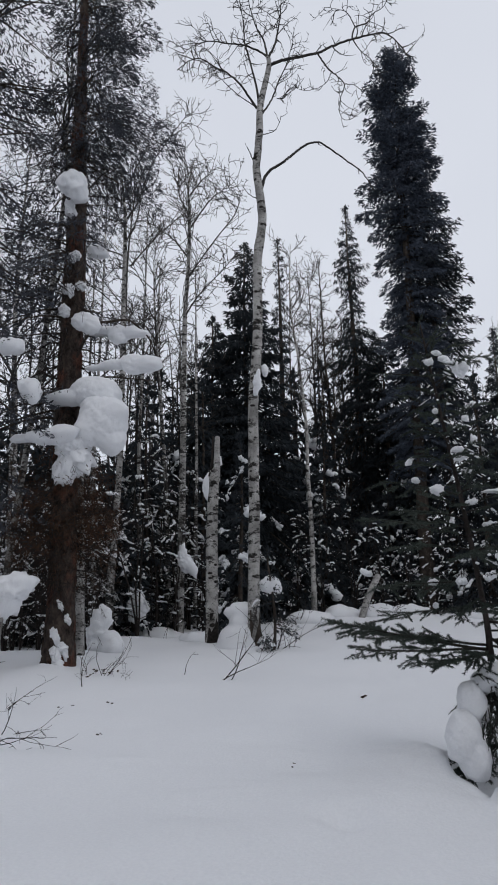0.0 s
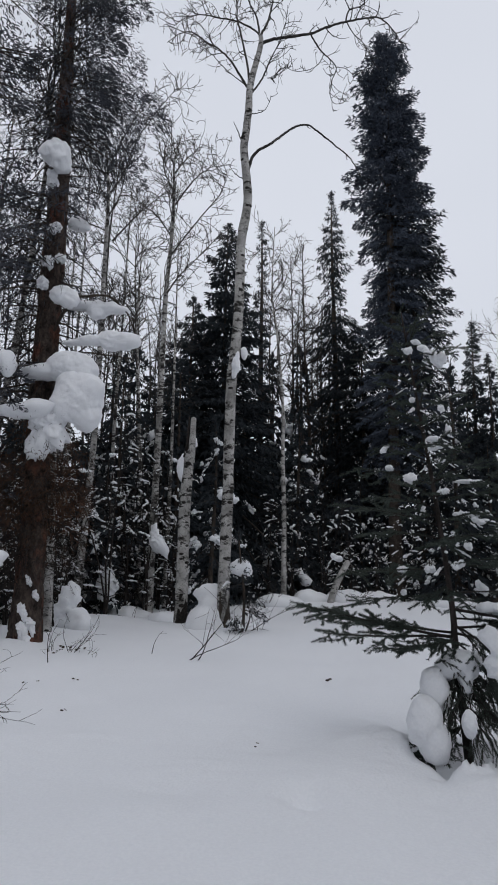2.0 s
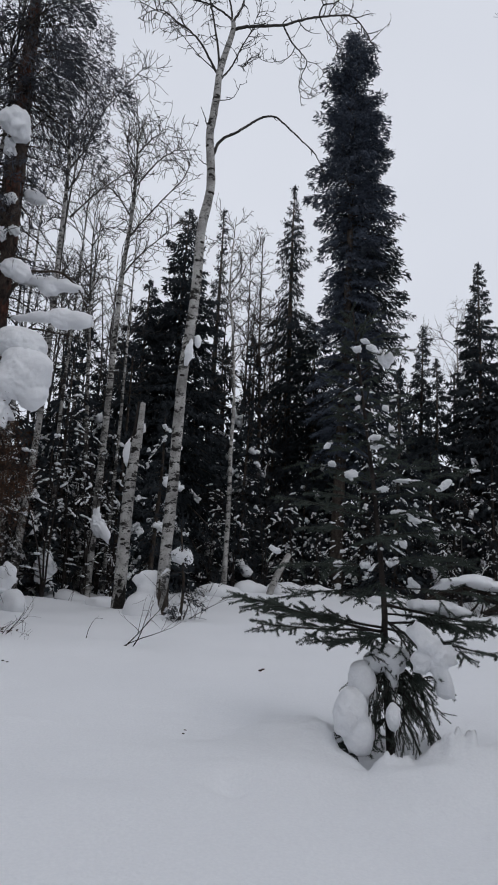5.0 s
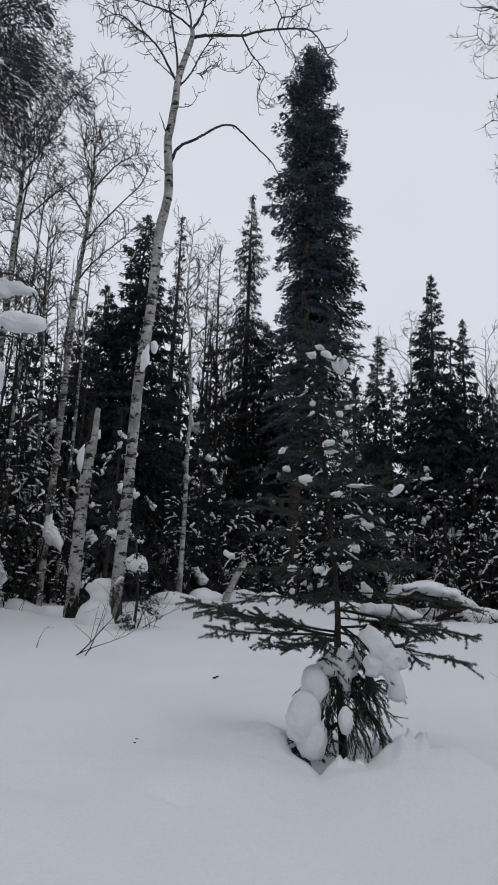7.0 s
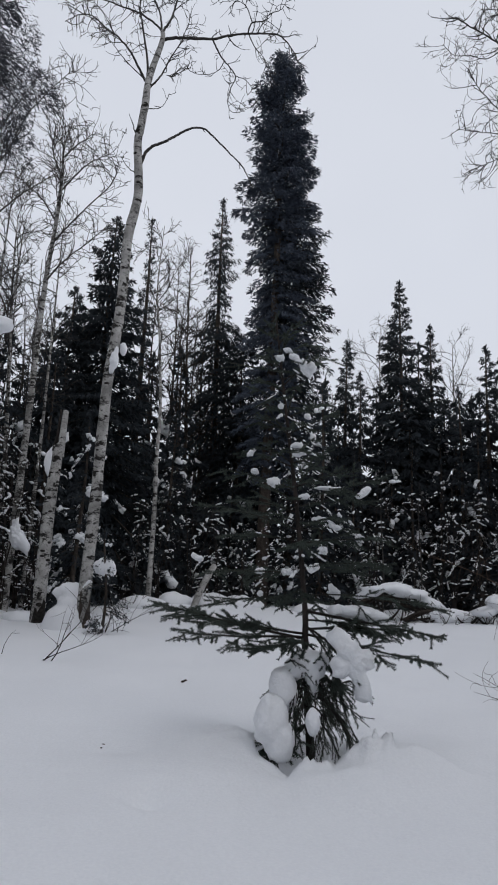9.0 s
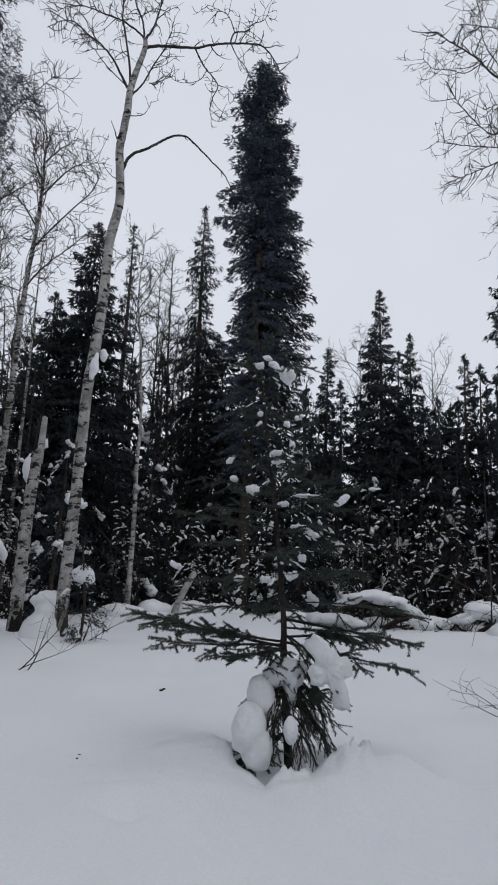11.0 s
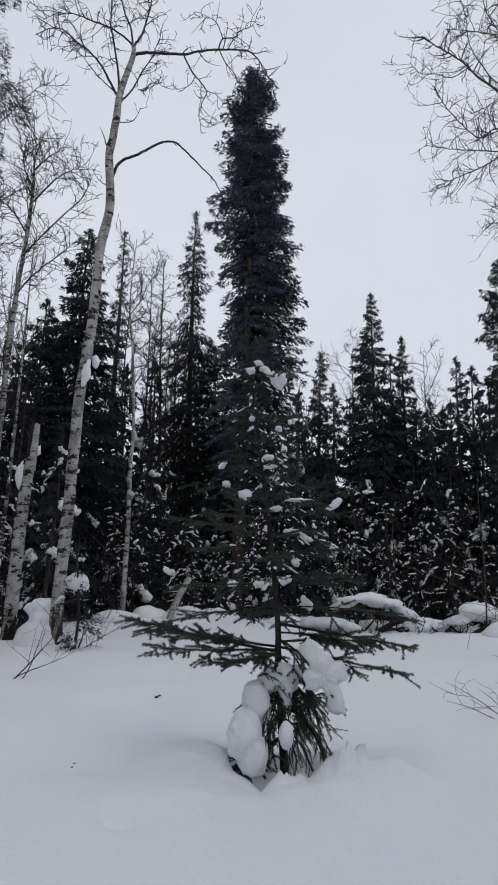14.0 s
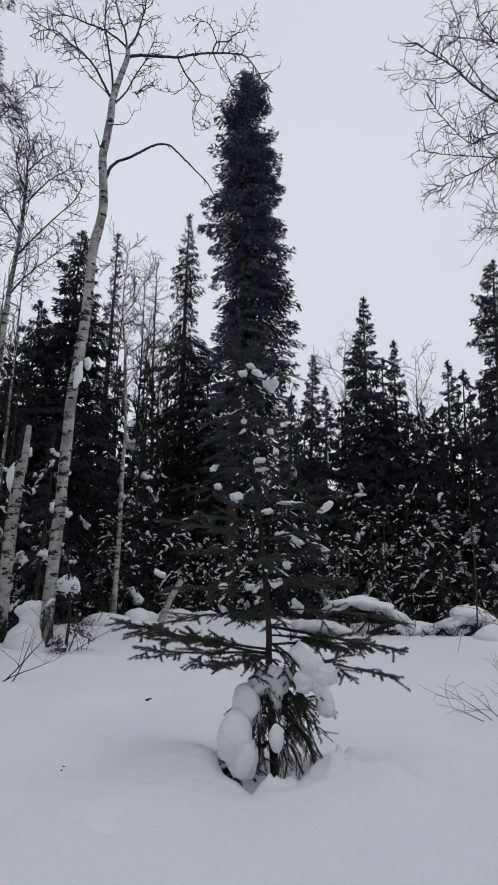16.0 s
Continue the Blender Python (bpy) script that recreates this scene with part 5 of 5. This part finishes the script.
    # the skirt of drooping lower boughs, thin and dark
    for j in range(24):
        a = j * 15 + rng.uniform(-9, 9)
        bough(rng.uniform(0.3, 0.6), a, rng.uniform(0.42, 0.62) * (0.55 if 115 < a % 360 < 305 else 1), rng.uniform(-0.3, 0.15), rng.uniform(1.2, 2.8), 0.009, 0.012, 0.05, 0.17, 2, 0.25, bend=0.24)
    for j in range(13):
        bough(rng.uniform(0.25, 0.6), rng.uniform(235, 375), rng.uniform(0.3, 0.48), rng.uniform(-0.2, 0.2), rng.uniform(2.0, 3.2), 0.008, 0.01, 0.045, 0.16, 2, 0.3, bend=0.28)
    for a, ll in ((200, 0.48), (212, 0.5), (222, 0.46), (234, 0.42)):
        bough(0.2, a, ll, -0.42, 0.2, 0.007, 0.018, 0.055, 0.2, 3)
    # crumbs of snow caught in the twigs
    sg = Geo()
    n = 240
    zz = 0.95 + 1.7 * rng.random(n) ** 1.1
    a, rr = rng.uniform(0, 2 * np.pi, n), np.interp(zz, [0.95, 2.8], [0.36, 0.1]) * rng.random(n) ** 0.7
    at = np.stack([np.interp(zz, pts[:, 2], pts[:, 0]) + np.cos(a) * rr, np.sin(a) * rr, zz], 1)
    s = rng.gamma(1.6, 0.32, n).clip(0.2, 1.7)[:, None] * np.stack([rng.uniform(0.012, 0.03, n), rng.uniform(0.006, 0.012, n), rng.uniform(0.004, 0.009, n)], 1)
    lumps(sg, at, s, np.stack([np.cos(a), np.sin(a), -0.6 + 0 * a], 1), rng, 2)
    tagged(part("snow_dusting", sg, SNOW, top, "crumbs of snow caught in twigs"), kind="stuff")
    return top


young_spruce()
YOUNG = "snow on the young spruce"
clump(P(7.7, 4.3, 0.22), [(-0.02, 0, 0.06, 0.1, 0.11, 0.135), (0.03, 0, -0.07, 0.095, 0.1, 0.13), (-0.05, -0.02, 0.0, 0.075, 0.09, 0.09)], "big smooth snow lump leaning on a young spruce", 31, YOUNG, rough=0.04)
clump(P(8.2, 4.42, 0.44), [(0, 0, 0, 0.085, 0.09, 0.125), (0.03, 0, -0.06, 0.07, 0.08, 0.09)], "smooth snow lump leaning on a young spruce", 32, YOUNG, sub=3, rough=0.03)
clump(P(10.2, 4.5, 0.585), [(0, 0, 0, 0.12, 0.1, 0.075), (0.04, -0.03, -0.1, 0.05, 0.05, 0.13), (0.12, 0.05, 0.02, 0.09, 0.07, 0.035), (-0.07, 0, -0.04, 0.07, 0.07, 0.07)], "snow saddle on the stem of a young spruce", 33, YOUNG)
clump(P(10.75, 4.28, 0.265), [(0, 0, 0, 0.045, 0.05, 0.085)], "egg-shaped snow lump on a low twig", 34, YOUNG, sub=3, rough=0.03)
clump(P(13.9, 4.32, 0.62), [(0.02, 0.02, 0, 0.065, 0.05, 0.1), (-0.1, 0.02, 0.13, 0.07, 0.05, 0.05), (-0.03, 0, 0.08, 0.08, 0.06, 0.065), (0.055, 0, 0.0, 0.07, 0.06, 0.07), (0.06, 0, -0.11, 0.045, 0.05, 0.07), (-0.07, 0.02, -0.03, 0.055, 0.05, 0.075), (0.05, 0, -0.17, 0.045, 0.045, 0.04), (0.1, 0, -0.03, 0.04, 0.04, 0.025)], "ragged blanket of snow hanging over a drooping bough", 35, YOUNG, rough=0.1, crease=8)
clump(P(14.6, 4.62, 0.885), [(-0.02, 0, 0.02, 0.12, 0.09, 0.045), (0.1, 0, -0.01, 0.1, 0.08, 0.04)], "snow lying along a bough", 36, YOUNG, rough=0.06)
clump(P(12.8, 4.62, 0.905), [(0, 0, 0, 0.09, 0.07, 0.04)], "snow lying along a bough", 39, YOUNG, sub=3)


def snow_patch(at, w, h, slant, seed, label):
    """A ragged lump strung along a bough."""
    rng = np.random.default_rng(seed)
    w, h = 0.57 * w, 0.56 * h
    lobes = [(w * q, rng.normal(0, 0.15) * w, slant * w * q + rng.normal(0, 0.12) * h, w * rng.uniform(0.35, 0.6), w * rng.uniform(0.35, 0.55), h * rng.uniform(0.35, 0.8)) for q in (-0.5, -0.2, 0.0, 0.25, 0.5)]
    lobes[2] = (0, 0, 0, w * 0.4, w * 0.35, h * 0.45)
    return clump(at + P(0, 0.07), lobes, label, seed, YOUNG, 4, rough=0.08)


for k, (az, d, z, w, h, slant, lab) in enumerate(((6.17, 4.45, 1.15, 0.065, 0.05, -0.2, "snow cap on a young spruce bough"), (8.47, 4.45, 1.15, 0.07, 0.06, 0, "snow cap on a young spruce bough"),
        (10.85, 4.35, 1.18, 0.075, 0.07, 0.2, "snow cap on a young spruce bough"), (12.5, 4.75, 1.03, 0.07, 0.11, -0.6, "snow lump drooping under a bough"), (6.23, 4.5, 1.0, 0.03, 0.045, 0, "small snow lump on a bough"),
        (0.71, 4.55, 1.22, 0.075, 0.05, -0.3, "snow cap at the end of a bough"), (-0.31, 4.6, 0.88, 0.07, 0.045, 0, "snow cap on a low bough"),
        (7.1, 4.35, 1.73, 0.075, 0.1, -0.3, "ragged snow patch on a bough"), (5.4, 4.5, 1.83, 0.055, 0.05, -0.4, "small snow cap on a bough"), (5.05, 4.55, 1.97, 0.06, 0.04, 0.9, "snow along a slanting bough"),
        (9.1, 4.4, 2.0, 0.07, 0.045, 0.1, "layer of snow on short boughs"), (9.3, 4.4, 1.94, 0.08, 0.035, 0.1, "layer of snow on short boughs"), (9.6, 4.42, 1.86, 0.065, 0.035, 0.1, "layer of snow on short boughs"),
        (10.5, 4.5, 2.08, 0.035, 0.09, -1.2, "hanging snow lump on a bough"), (9.8, 4.4, 1.65, 0.07, 0.05, 0.2, "snow cap on a young spruce bough"), (12.0, 4.5, 1.72, 0.16, 0.03, 0.0, "thin snow along a bough"),
        (14.9, 4.5, 1.69, 0.1, 0.06, 0.7, "snow lump at the tip of a bough"), (11.2, 4.5, 1.51, 0.09, 0.04, -0.1, "snow along a young spruce bough"), (12.5, 4.5, 1.46, 0.09, 0.045, -0.4, "snow along a young spruce bough"),
        (7.57, 4.5, 2.3, 0.035, 0.035, 0, "small snow lump on a bough"), (10.0, 4.5, 2.23, 0.04, 0.05, -0.5, "small snow lump on a bough"), (7.4, 4.42, 2.63, 0.06, 0.07, 0.2, "snow lump near the top of a young spruce"), (8.1, 4.42, 2.69, 0.06, 0.04, -0.4, "snow lump near the top of a young spruce"), (8.9, 4.42, 2.62, 0.1, 0.06, -0.8, "chain of snow near the top of a young spruce"), (9.85, 4.42, 2.55, 0.1, 0.13, -0.6, "large snow lump near the top of a young spruce"),
        (11.6, 4.4, 1.3, 0.05, 0.07, -0.8, "small snow lump on a bough"))):
    snow_patch(P(az, d, z), w, h, slant, 400 + k, lab)


# ---- brush piles, poles, twigs, litter ----
def shrub(at, seed, label, stems, height, lean=(0, 0), spread=0.6, r=0.007, levels=3, name="bare_shrub", group="bare twigs in the snow", fine=(4, 3.5, 3), curl=0.14, thick=0.0022, bark=None):
    rng = np.random.default_rng(seed)
    top = thing(name, at, label, "shrub", group)
    for k in range(stems):
        g = Geo()
        w = np.array([lean[0] + rng.normal(0, spread), lean[1] + rng.normal(0, spread), 1.0])
        grow(g, rng, (rng.normal(0, 0.03), rng.normal(0, 0.03), -0.1), w / np.linalg.norm(w), height * rng.uniform(0.7, 1.15), r, 1, levels, 0.65, curl, 0.0, thick, fine)
        part("stem", g, bark or BARK_TWIG, top)
    return top


shrub(G(28.6, 6.8), 200, "bare brown shrub with straight twigs in snow", 5, 0.75, (-0.8, 0.0), 0.45, 0.006, bark=BARK_BROWN)
shrub(G(29.0, 6.2), 201, "bare brown shrub with straight twigs in snow", 3, 0.7, (-0.8, 0.0), 0.5, 0.005, bark=BARK_BROWN)
shrub(G(30.6, 13.5), 211, "tall bare brown shrub at the wood's edge", 4, 3.2, (-0.04, 0.0), 0.06, 0.016, 2, fine=(2, 2, 2), thick=0.0055, bark=BARK_BROWN)
shrub(G(-32.0, 6.0), 202, "thin bare twigs sticking out of snow", 4, 0.8, (1.15, 0.0), 0.5, 0.006)
shrub(G(-29.3, 6.5), 213, "bare branching twigs reaching out over snow", 2, 0.65, (1.5, 0.0), 0.35, 0.006)
shrub(G(-29.9, 7.8), 214, "bare branching twigs reaching out over snow", 2, 0.6, (1.5, 0.0), 0.4, 0.006)
shrub(G(-30.5, 7.5), 203, "thin bare twigs sticking out of snow", 4, 0.7, (0.3, 0.0), 0.5, 0.005)
shrub(G(-11.7, 8.7), 204, "forked bare sapling leaning over snow", 3, 1.15, (1.15, 0.1), 0.16, 0.009)
shrub(G(-14.9, 9.5), 205, "single thin stick in snow", 1, 0.5, (0.15, 0), 0.05, 0.007, 2, fine=(2, 2, 2))
shrub(G(-23.0, 8.6), 206, "single thin stick in snow", 1, 0.55, (0.05, 0), 0.05, 0.007, 2, fine=(2, 2, 2))
shrub(G(-21.0, 9.6), 207, "low bare twigs in snow", 4, 0.7, (0.8, 0), 0.5, 0.006)
shrub(G(-22.5, 9.7), 208, "low bare twigs in snow", 3, 0.5, (0.6, 0), 0.6, 0.005)
shrub(G(-20.6, 9.3), 212, "dead twig lying on snow", 2, 0.6, (5, 0.5), 0.5, 0.007)
shrub(G(-7.0, 12.2), 209, "sapling with drooping bare twigs beside an aspen", 6, 1.0, (0.1, 0), 0.5, 0.009)
shrub(G(-5.8, 12.4), 210, "drooping bare twigs in snow", 4, 0.7, (0.5, 0), 0.4, 0.006)
for k, (az, d) in enumerate(((13.6, 18.0), (15.2, 17.9), (17.4, 17.8), (19.6, 17.9), (21.2, 17.9), (23.0, 18.1), (24.4, 17.7), (26.6, 17.6), (2.6, 18.2), (-4.8, 17.2))):
    shrub(G(az, d), 250 + k, "low bare brush poking out of snow", 6, 0.75, (0.1, -0.2), 0.7, 0.012, thick=0.005)
for k, (az, d, h) in enumerate(((16.2, 18.5, 3.4), (19.3, 18.8, 3.2), (26.3, 17.5, 3.9))):
    rng = np.random.default_rng(220 + k)
    pole = thing("sapling", G(az, d), "thin bare sapling standing in snow", "tree", "thin saplings at the wood's edge")
    g = Geo()
    tube(g, spline([(0, 0, -0.2), (0.02, 0, h * 0.4), (-0.03, 0.02, h * 0.75), (-0.04, 0, h)], 16), 0.022 * (1 - 0.75 * np.linspace(0, 1, 16)), 6, 0.05, rng)
    part("stem", g, BARK_GREY, pole)
    b = Geo()
    for j in range(14):
        z = h * rng.uniform(0.25, 1.0)
        a = rng.uniform(0, 6.28)
        grow(b, rng, (0, 0, z), np.array([math.cos(a), math.sin(a), 0.7]), 0.35, 0.006, 2, 3, 0.7, 0.15, 0.02, 0.0025, (5, 5, 5))
    tagged(part("twigwork", b, BARK_TWIG, pole), kind="stuff")


def snowy_sapling(at, h, seed, label):
    """A bare understorey sapling whose arching twigs carry strips of snow."""
    rng = np.random.default_rng(seed)
    top = thing("snowy_sapling", at, label, "sapling", "snowed saplings under the trees")
    snow, twigs = Geo(), Geo()
    for k in range(3):
        lean = rng.normal(0, 0.12, 2)
        u = np.linspace(0, 1, 8)
        hh = h * rng.uniform(0.65, 1.0)
        line = np.stack([lean[0] * hh * u ** 1.5, lean[1] * hh * u ** 1.5, hh * u - 0.15], 1) + rng.normal(0, 0.02, (8, 3))
        g = Geo()
        tube(g, line, 0.016 * (1.05 - 0.8 * u), 5)
        at_twig, size, way = [], [], []
        for j in range(20):
            q = rng.uniform(0.12, 1.0)
            p = np.array([np.interp(q, u, line[:, i]) for i in range(3)])
            a, ll = rng.uniform(0, 6.28), rng.uniform(0.3, 0.85) * (1.15 - 0.5 * q)
            s = np.linspace(0, 1, 5)
            tw = p + np.array([math.cos(a), math.sin(a), 0]) * (ll * s)[:, None] + np.array([0, 0, 1.0]) * (ll * (0.5 * s - rng.uniform(0.3, 1.3) * s ** 2))[:, None]
            tube(twigs, tw, 0.006 * (1.1 - 0.6 * s), 3, cap=False)
            for f in rng.random(int(rng.integers(0, 5))):
                at_twig.append([np.interp(f, s, tw[:, i]) for i in range(3)])
                way.append(tw[min(4, int(f * 4) + 1)] - tw[int(f * 4)])
                size.append(min(rng.gamma(1.8, 0.45), 1.8) * np.array([rng.uniform(0.025, 0.06), rng.uniform(0.014, 0.024), rng.uniform(0.013, 0.024)]))
        lumps(snow, np.array(at_twig) + [0, 0, 0.02], np.array(size), np.array(way), rng)
        part("stem", g, BARK_TWIG, top)
    tagged(part("twigwork", twigs, BARK_TWIG, top), kind="stuff")
    tagged(part("snow_cover", snow, SNOW, top, "strips of snow along twigs"), kind="stuff")
    return top


SAPLINGS = [snowy_sapling(G(-17.0, 16), 3.6, 601, "bare sapling with snow along its twigs"), snowy_sapling(G(-22.0, 15), 2.8, 602, "low bare sapling with snow along its twigs"),
            snowy_sapling(G(15.0, 19.6), 3.2, 603, "bare sapling with snow along its twigs")]
rng = np.random.default_rng(604)
for az0, az1, d0, d1, count in ((-24, -12.5, 14.6, 18.5, 20), (-31, -21, 12.6, 16, 14), (11.5, 30, 19.2, 21.0, 11), (-7, 9, 18.6, 20.5, 8)):
    for k in range(count):
        az = az0 + (az1 - az0) * (k + rng.random()) / count
        copy_thing(SAPLINGS[k % 3], Matrix.Translation(G(az, rng.uniform(d0, d1))) @ Matrix.Rotation(rng.uniform(0, 6.28), 4, "Z") @ Matrix.Scale(rng.uniform(0.8, 1.5), 4))


def brush_pile(az, d, width, height, seed, label):
    rng = np.random.default_rng(seed)
    top = thing("brush_pile", G(az, d), label, "brush", "snowed-over brush piles")
    top.rotation_euler = (0, 0, -radians(az))
    for k in range(4):
        g = Geo()
        x0, x1 = -width * rng.uniform(0.35, 0.55), width * rng.uniform(0.3, 0.55)
        tube(g, spline([(x0, rng.normal(0, 0.3), 0), (x0 * 0.3, rng.normal(0, 0.2), height * rng.uniform(0.5, 0.85)), (x1, rng.normal(0, 0.3), rng.uniform(0, 0.3))], 12), 0.05 * (1 - 0.5 * np.linspace(0, 1, 12)), 7, 0.06, rng)
        part("fallen_pole", g, BARK_SPRUCE, top)
    for k in range(5):
        g = Geo()
        x0 = width * rng.uniform(-0.5, 0.5)
        tube(g, spline([(x0 + rng.normal(0, 0.25), -0.45, 0), (x0, -0.4, height * 0.3), (x0 + rng.normal(0, 0.15), -0.2, height * rng.uniform(0.5, 0.8))], 8), 0.03 * (1 - 0.5 * np.linspace(0, 1, 8)), 5, 0.1, rng)
        part("stick", g, BARK_TWIG, top)
    tw = Geo()
    for k in range(8):
        a = rng.uniform(0, 6.28)
        grow(tw, rng, (rng.uniform(-0.5, 0.5) * width, rng.normal(0, 0.2), rng.uniform(0.1, height * 0.6)), np.array([math.cos(a), math.sin(a) - 0.4, rng.uniform(-0.3, 0.5)]), 0.6, 0.01, 1, 3, 0.8, 0.18, -0.02, 0.004, (5, 5, 4))
    tagged(part("twigwork", tw, BARK_TWIG, top), kind="stuff")
    return top


brush_pile(16.8, 18.6, 2.6, 0.9, 230, "fallen poles and twigs under a roof of snow")
brush_pile(25.5, 18.2, 1.6, 0.8, 231, "twigs buried under a dome of snow")
brush_pile(20.5, 18.4, 1.8, 0.4, 232, "low twigs half buried in snow")
clump(P(16.6, 18.4, 0.86), [(-0.7, 0, -0.22, 0.45, 0.2, 0.07), (-0.25, 0, -0.03, 0.5, 0.3, 0.08), (0.25, -0.05, 0.0, 0.5, 0.4, 0.15), (0.35, -0.1, -0.12, 0.3, 0.3, 0.12)], "thick roof of snow over fallen poles", 61, "snow mounds", name="snow_mound", rough=0.08)
clump(P(18.8, 18.5, 0.74), [(0, 0, 0, 0.36, 0.3, 0.13), (0.35, 0, -0.2, 0.25, 0.3, 0.14), (0.6, 0, -0.35, 0.3, 0.3, 0.1)], "thick snow over brush", 62, "snow mounds", name="snow_mound", rough=0.08)
clump(P(25.5, 18.0, 0.5), [(0.05, 0, 0.1, 0.5, 0.4, 0.22), (0.5, 0, -0.05, 0.4, 0.35, 0.18), (-0.5, 0, -0.12, 0.3, 0.3, 0.13)], "dome of snow over brush", 63, "snow mounds", name="snow_mound", rough=0.07)
clump(P(21.8, 18.3, 0.2), [(0, 0, 0, 0.6, 0.4, 0.2), (0.5, 0, -0.05, 0.5, 0.4, 0.15)], "low snow hump over brush", 64, "snow mounds", name="snow_mound", rough=0.08)
for k, (az, d, w, h) in enumerate(((-3.9, 17.5, 0.55, 0.22), (-1.2, 18.2, 0.4, 0.25), (1.8, 18.4, 0.6, 0.3), (4.4, 18.8, 0.5, 0.25), (15.0, 18.0, 0.5, 0.2), (-16.5, 15.5, 0.5, 0.2), (-13.2, 14.2, 0.4, 0.2), (28.5, 17, 0.8, 0.4), (10.5, 18.6, 0.6, 0.25))):
    clump(G(az, d), [(0, 0, 0, w, w * 0.8, h), (w * 0.7, 0, -0.05, w * 0.6, w * 0.6, h * 0.8)], "rounded snow hump at the wood's edge", 70 + k, "snow mounds", name="snow_mound", sub=3, rough=0.06)


def leaning_log():
    rng = np.random.default_rng(240)
    top = thing("leaning_log", G(0.8, 17.8), "pale dead log leaning on spruces, dusted with snow", "log")
    top.rotation_euler = (0, 0, -radians(0.8))
    g = Geo()
    tube(g, spline([(-0.15, 0, -0.2), (0.1, 0.1, 0.5), (0.4, 0.2, 1.05)], 12), 0.1 * (1 - 0.2 * np.linspace(0, 1, 12)), 10, 0.04, rng)
    part("trunk", g, ASPEN, top)
    return top


leaning_log()


def litter(az, d, seed, label, size=1.0):
    rng = np.random.default_rng(seed)
    top = thing("dry_leaf", G(az, d), label, "leaf", "litter on the snow")
    for k in range(int(rng.integers(2, 5))):
        g = Geo()
        v, f = ICO[1]
        g.add(v * np.array([0.013, 0.006, 0.006]) * size * rng.uniform(0.6, 1.4) + np.array([rng.normal(0, 0.026) * size, rng.normal(0, 0.05) * size, 0.006]), None, f)
        part("fragment", g, LEAF, top)
    return top


for k, (az, d) in enumerate(((0.2, 7.25), (-5.5, 4.7), (-24.0, 7.6), (-20.5, 7.6), (-21.5, 6.2), (-22, 10.0), (-21.5, 9.8), (-21.0, 9.9), (-20.6, 9.7), (-19.8, 9.9), (-22.4, 9.6), (2.0, 16.0))):
    litter(az, d, 300 + k, "dark dry leaf fragments lying on snow", 1.6 if k == 0 else 1.7 if 5 <= k <= 10 else 1.0)
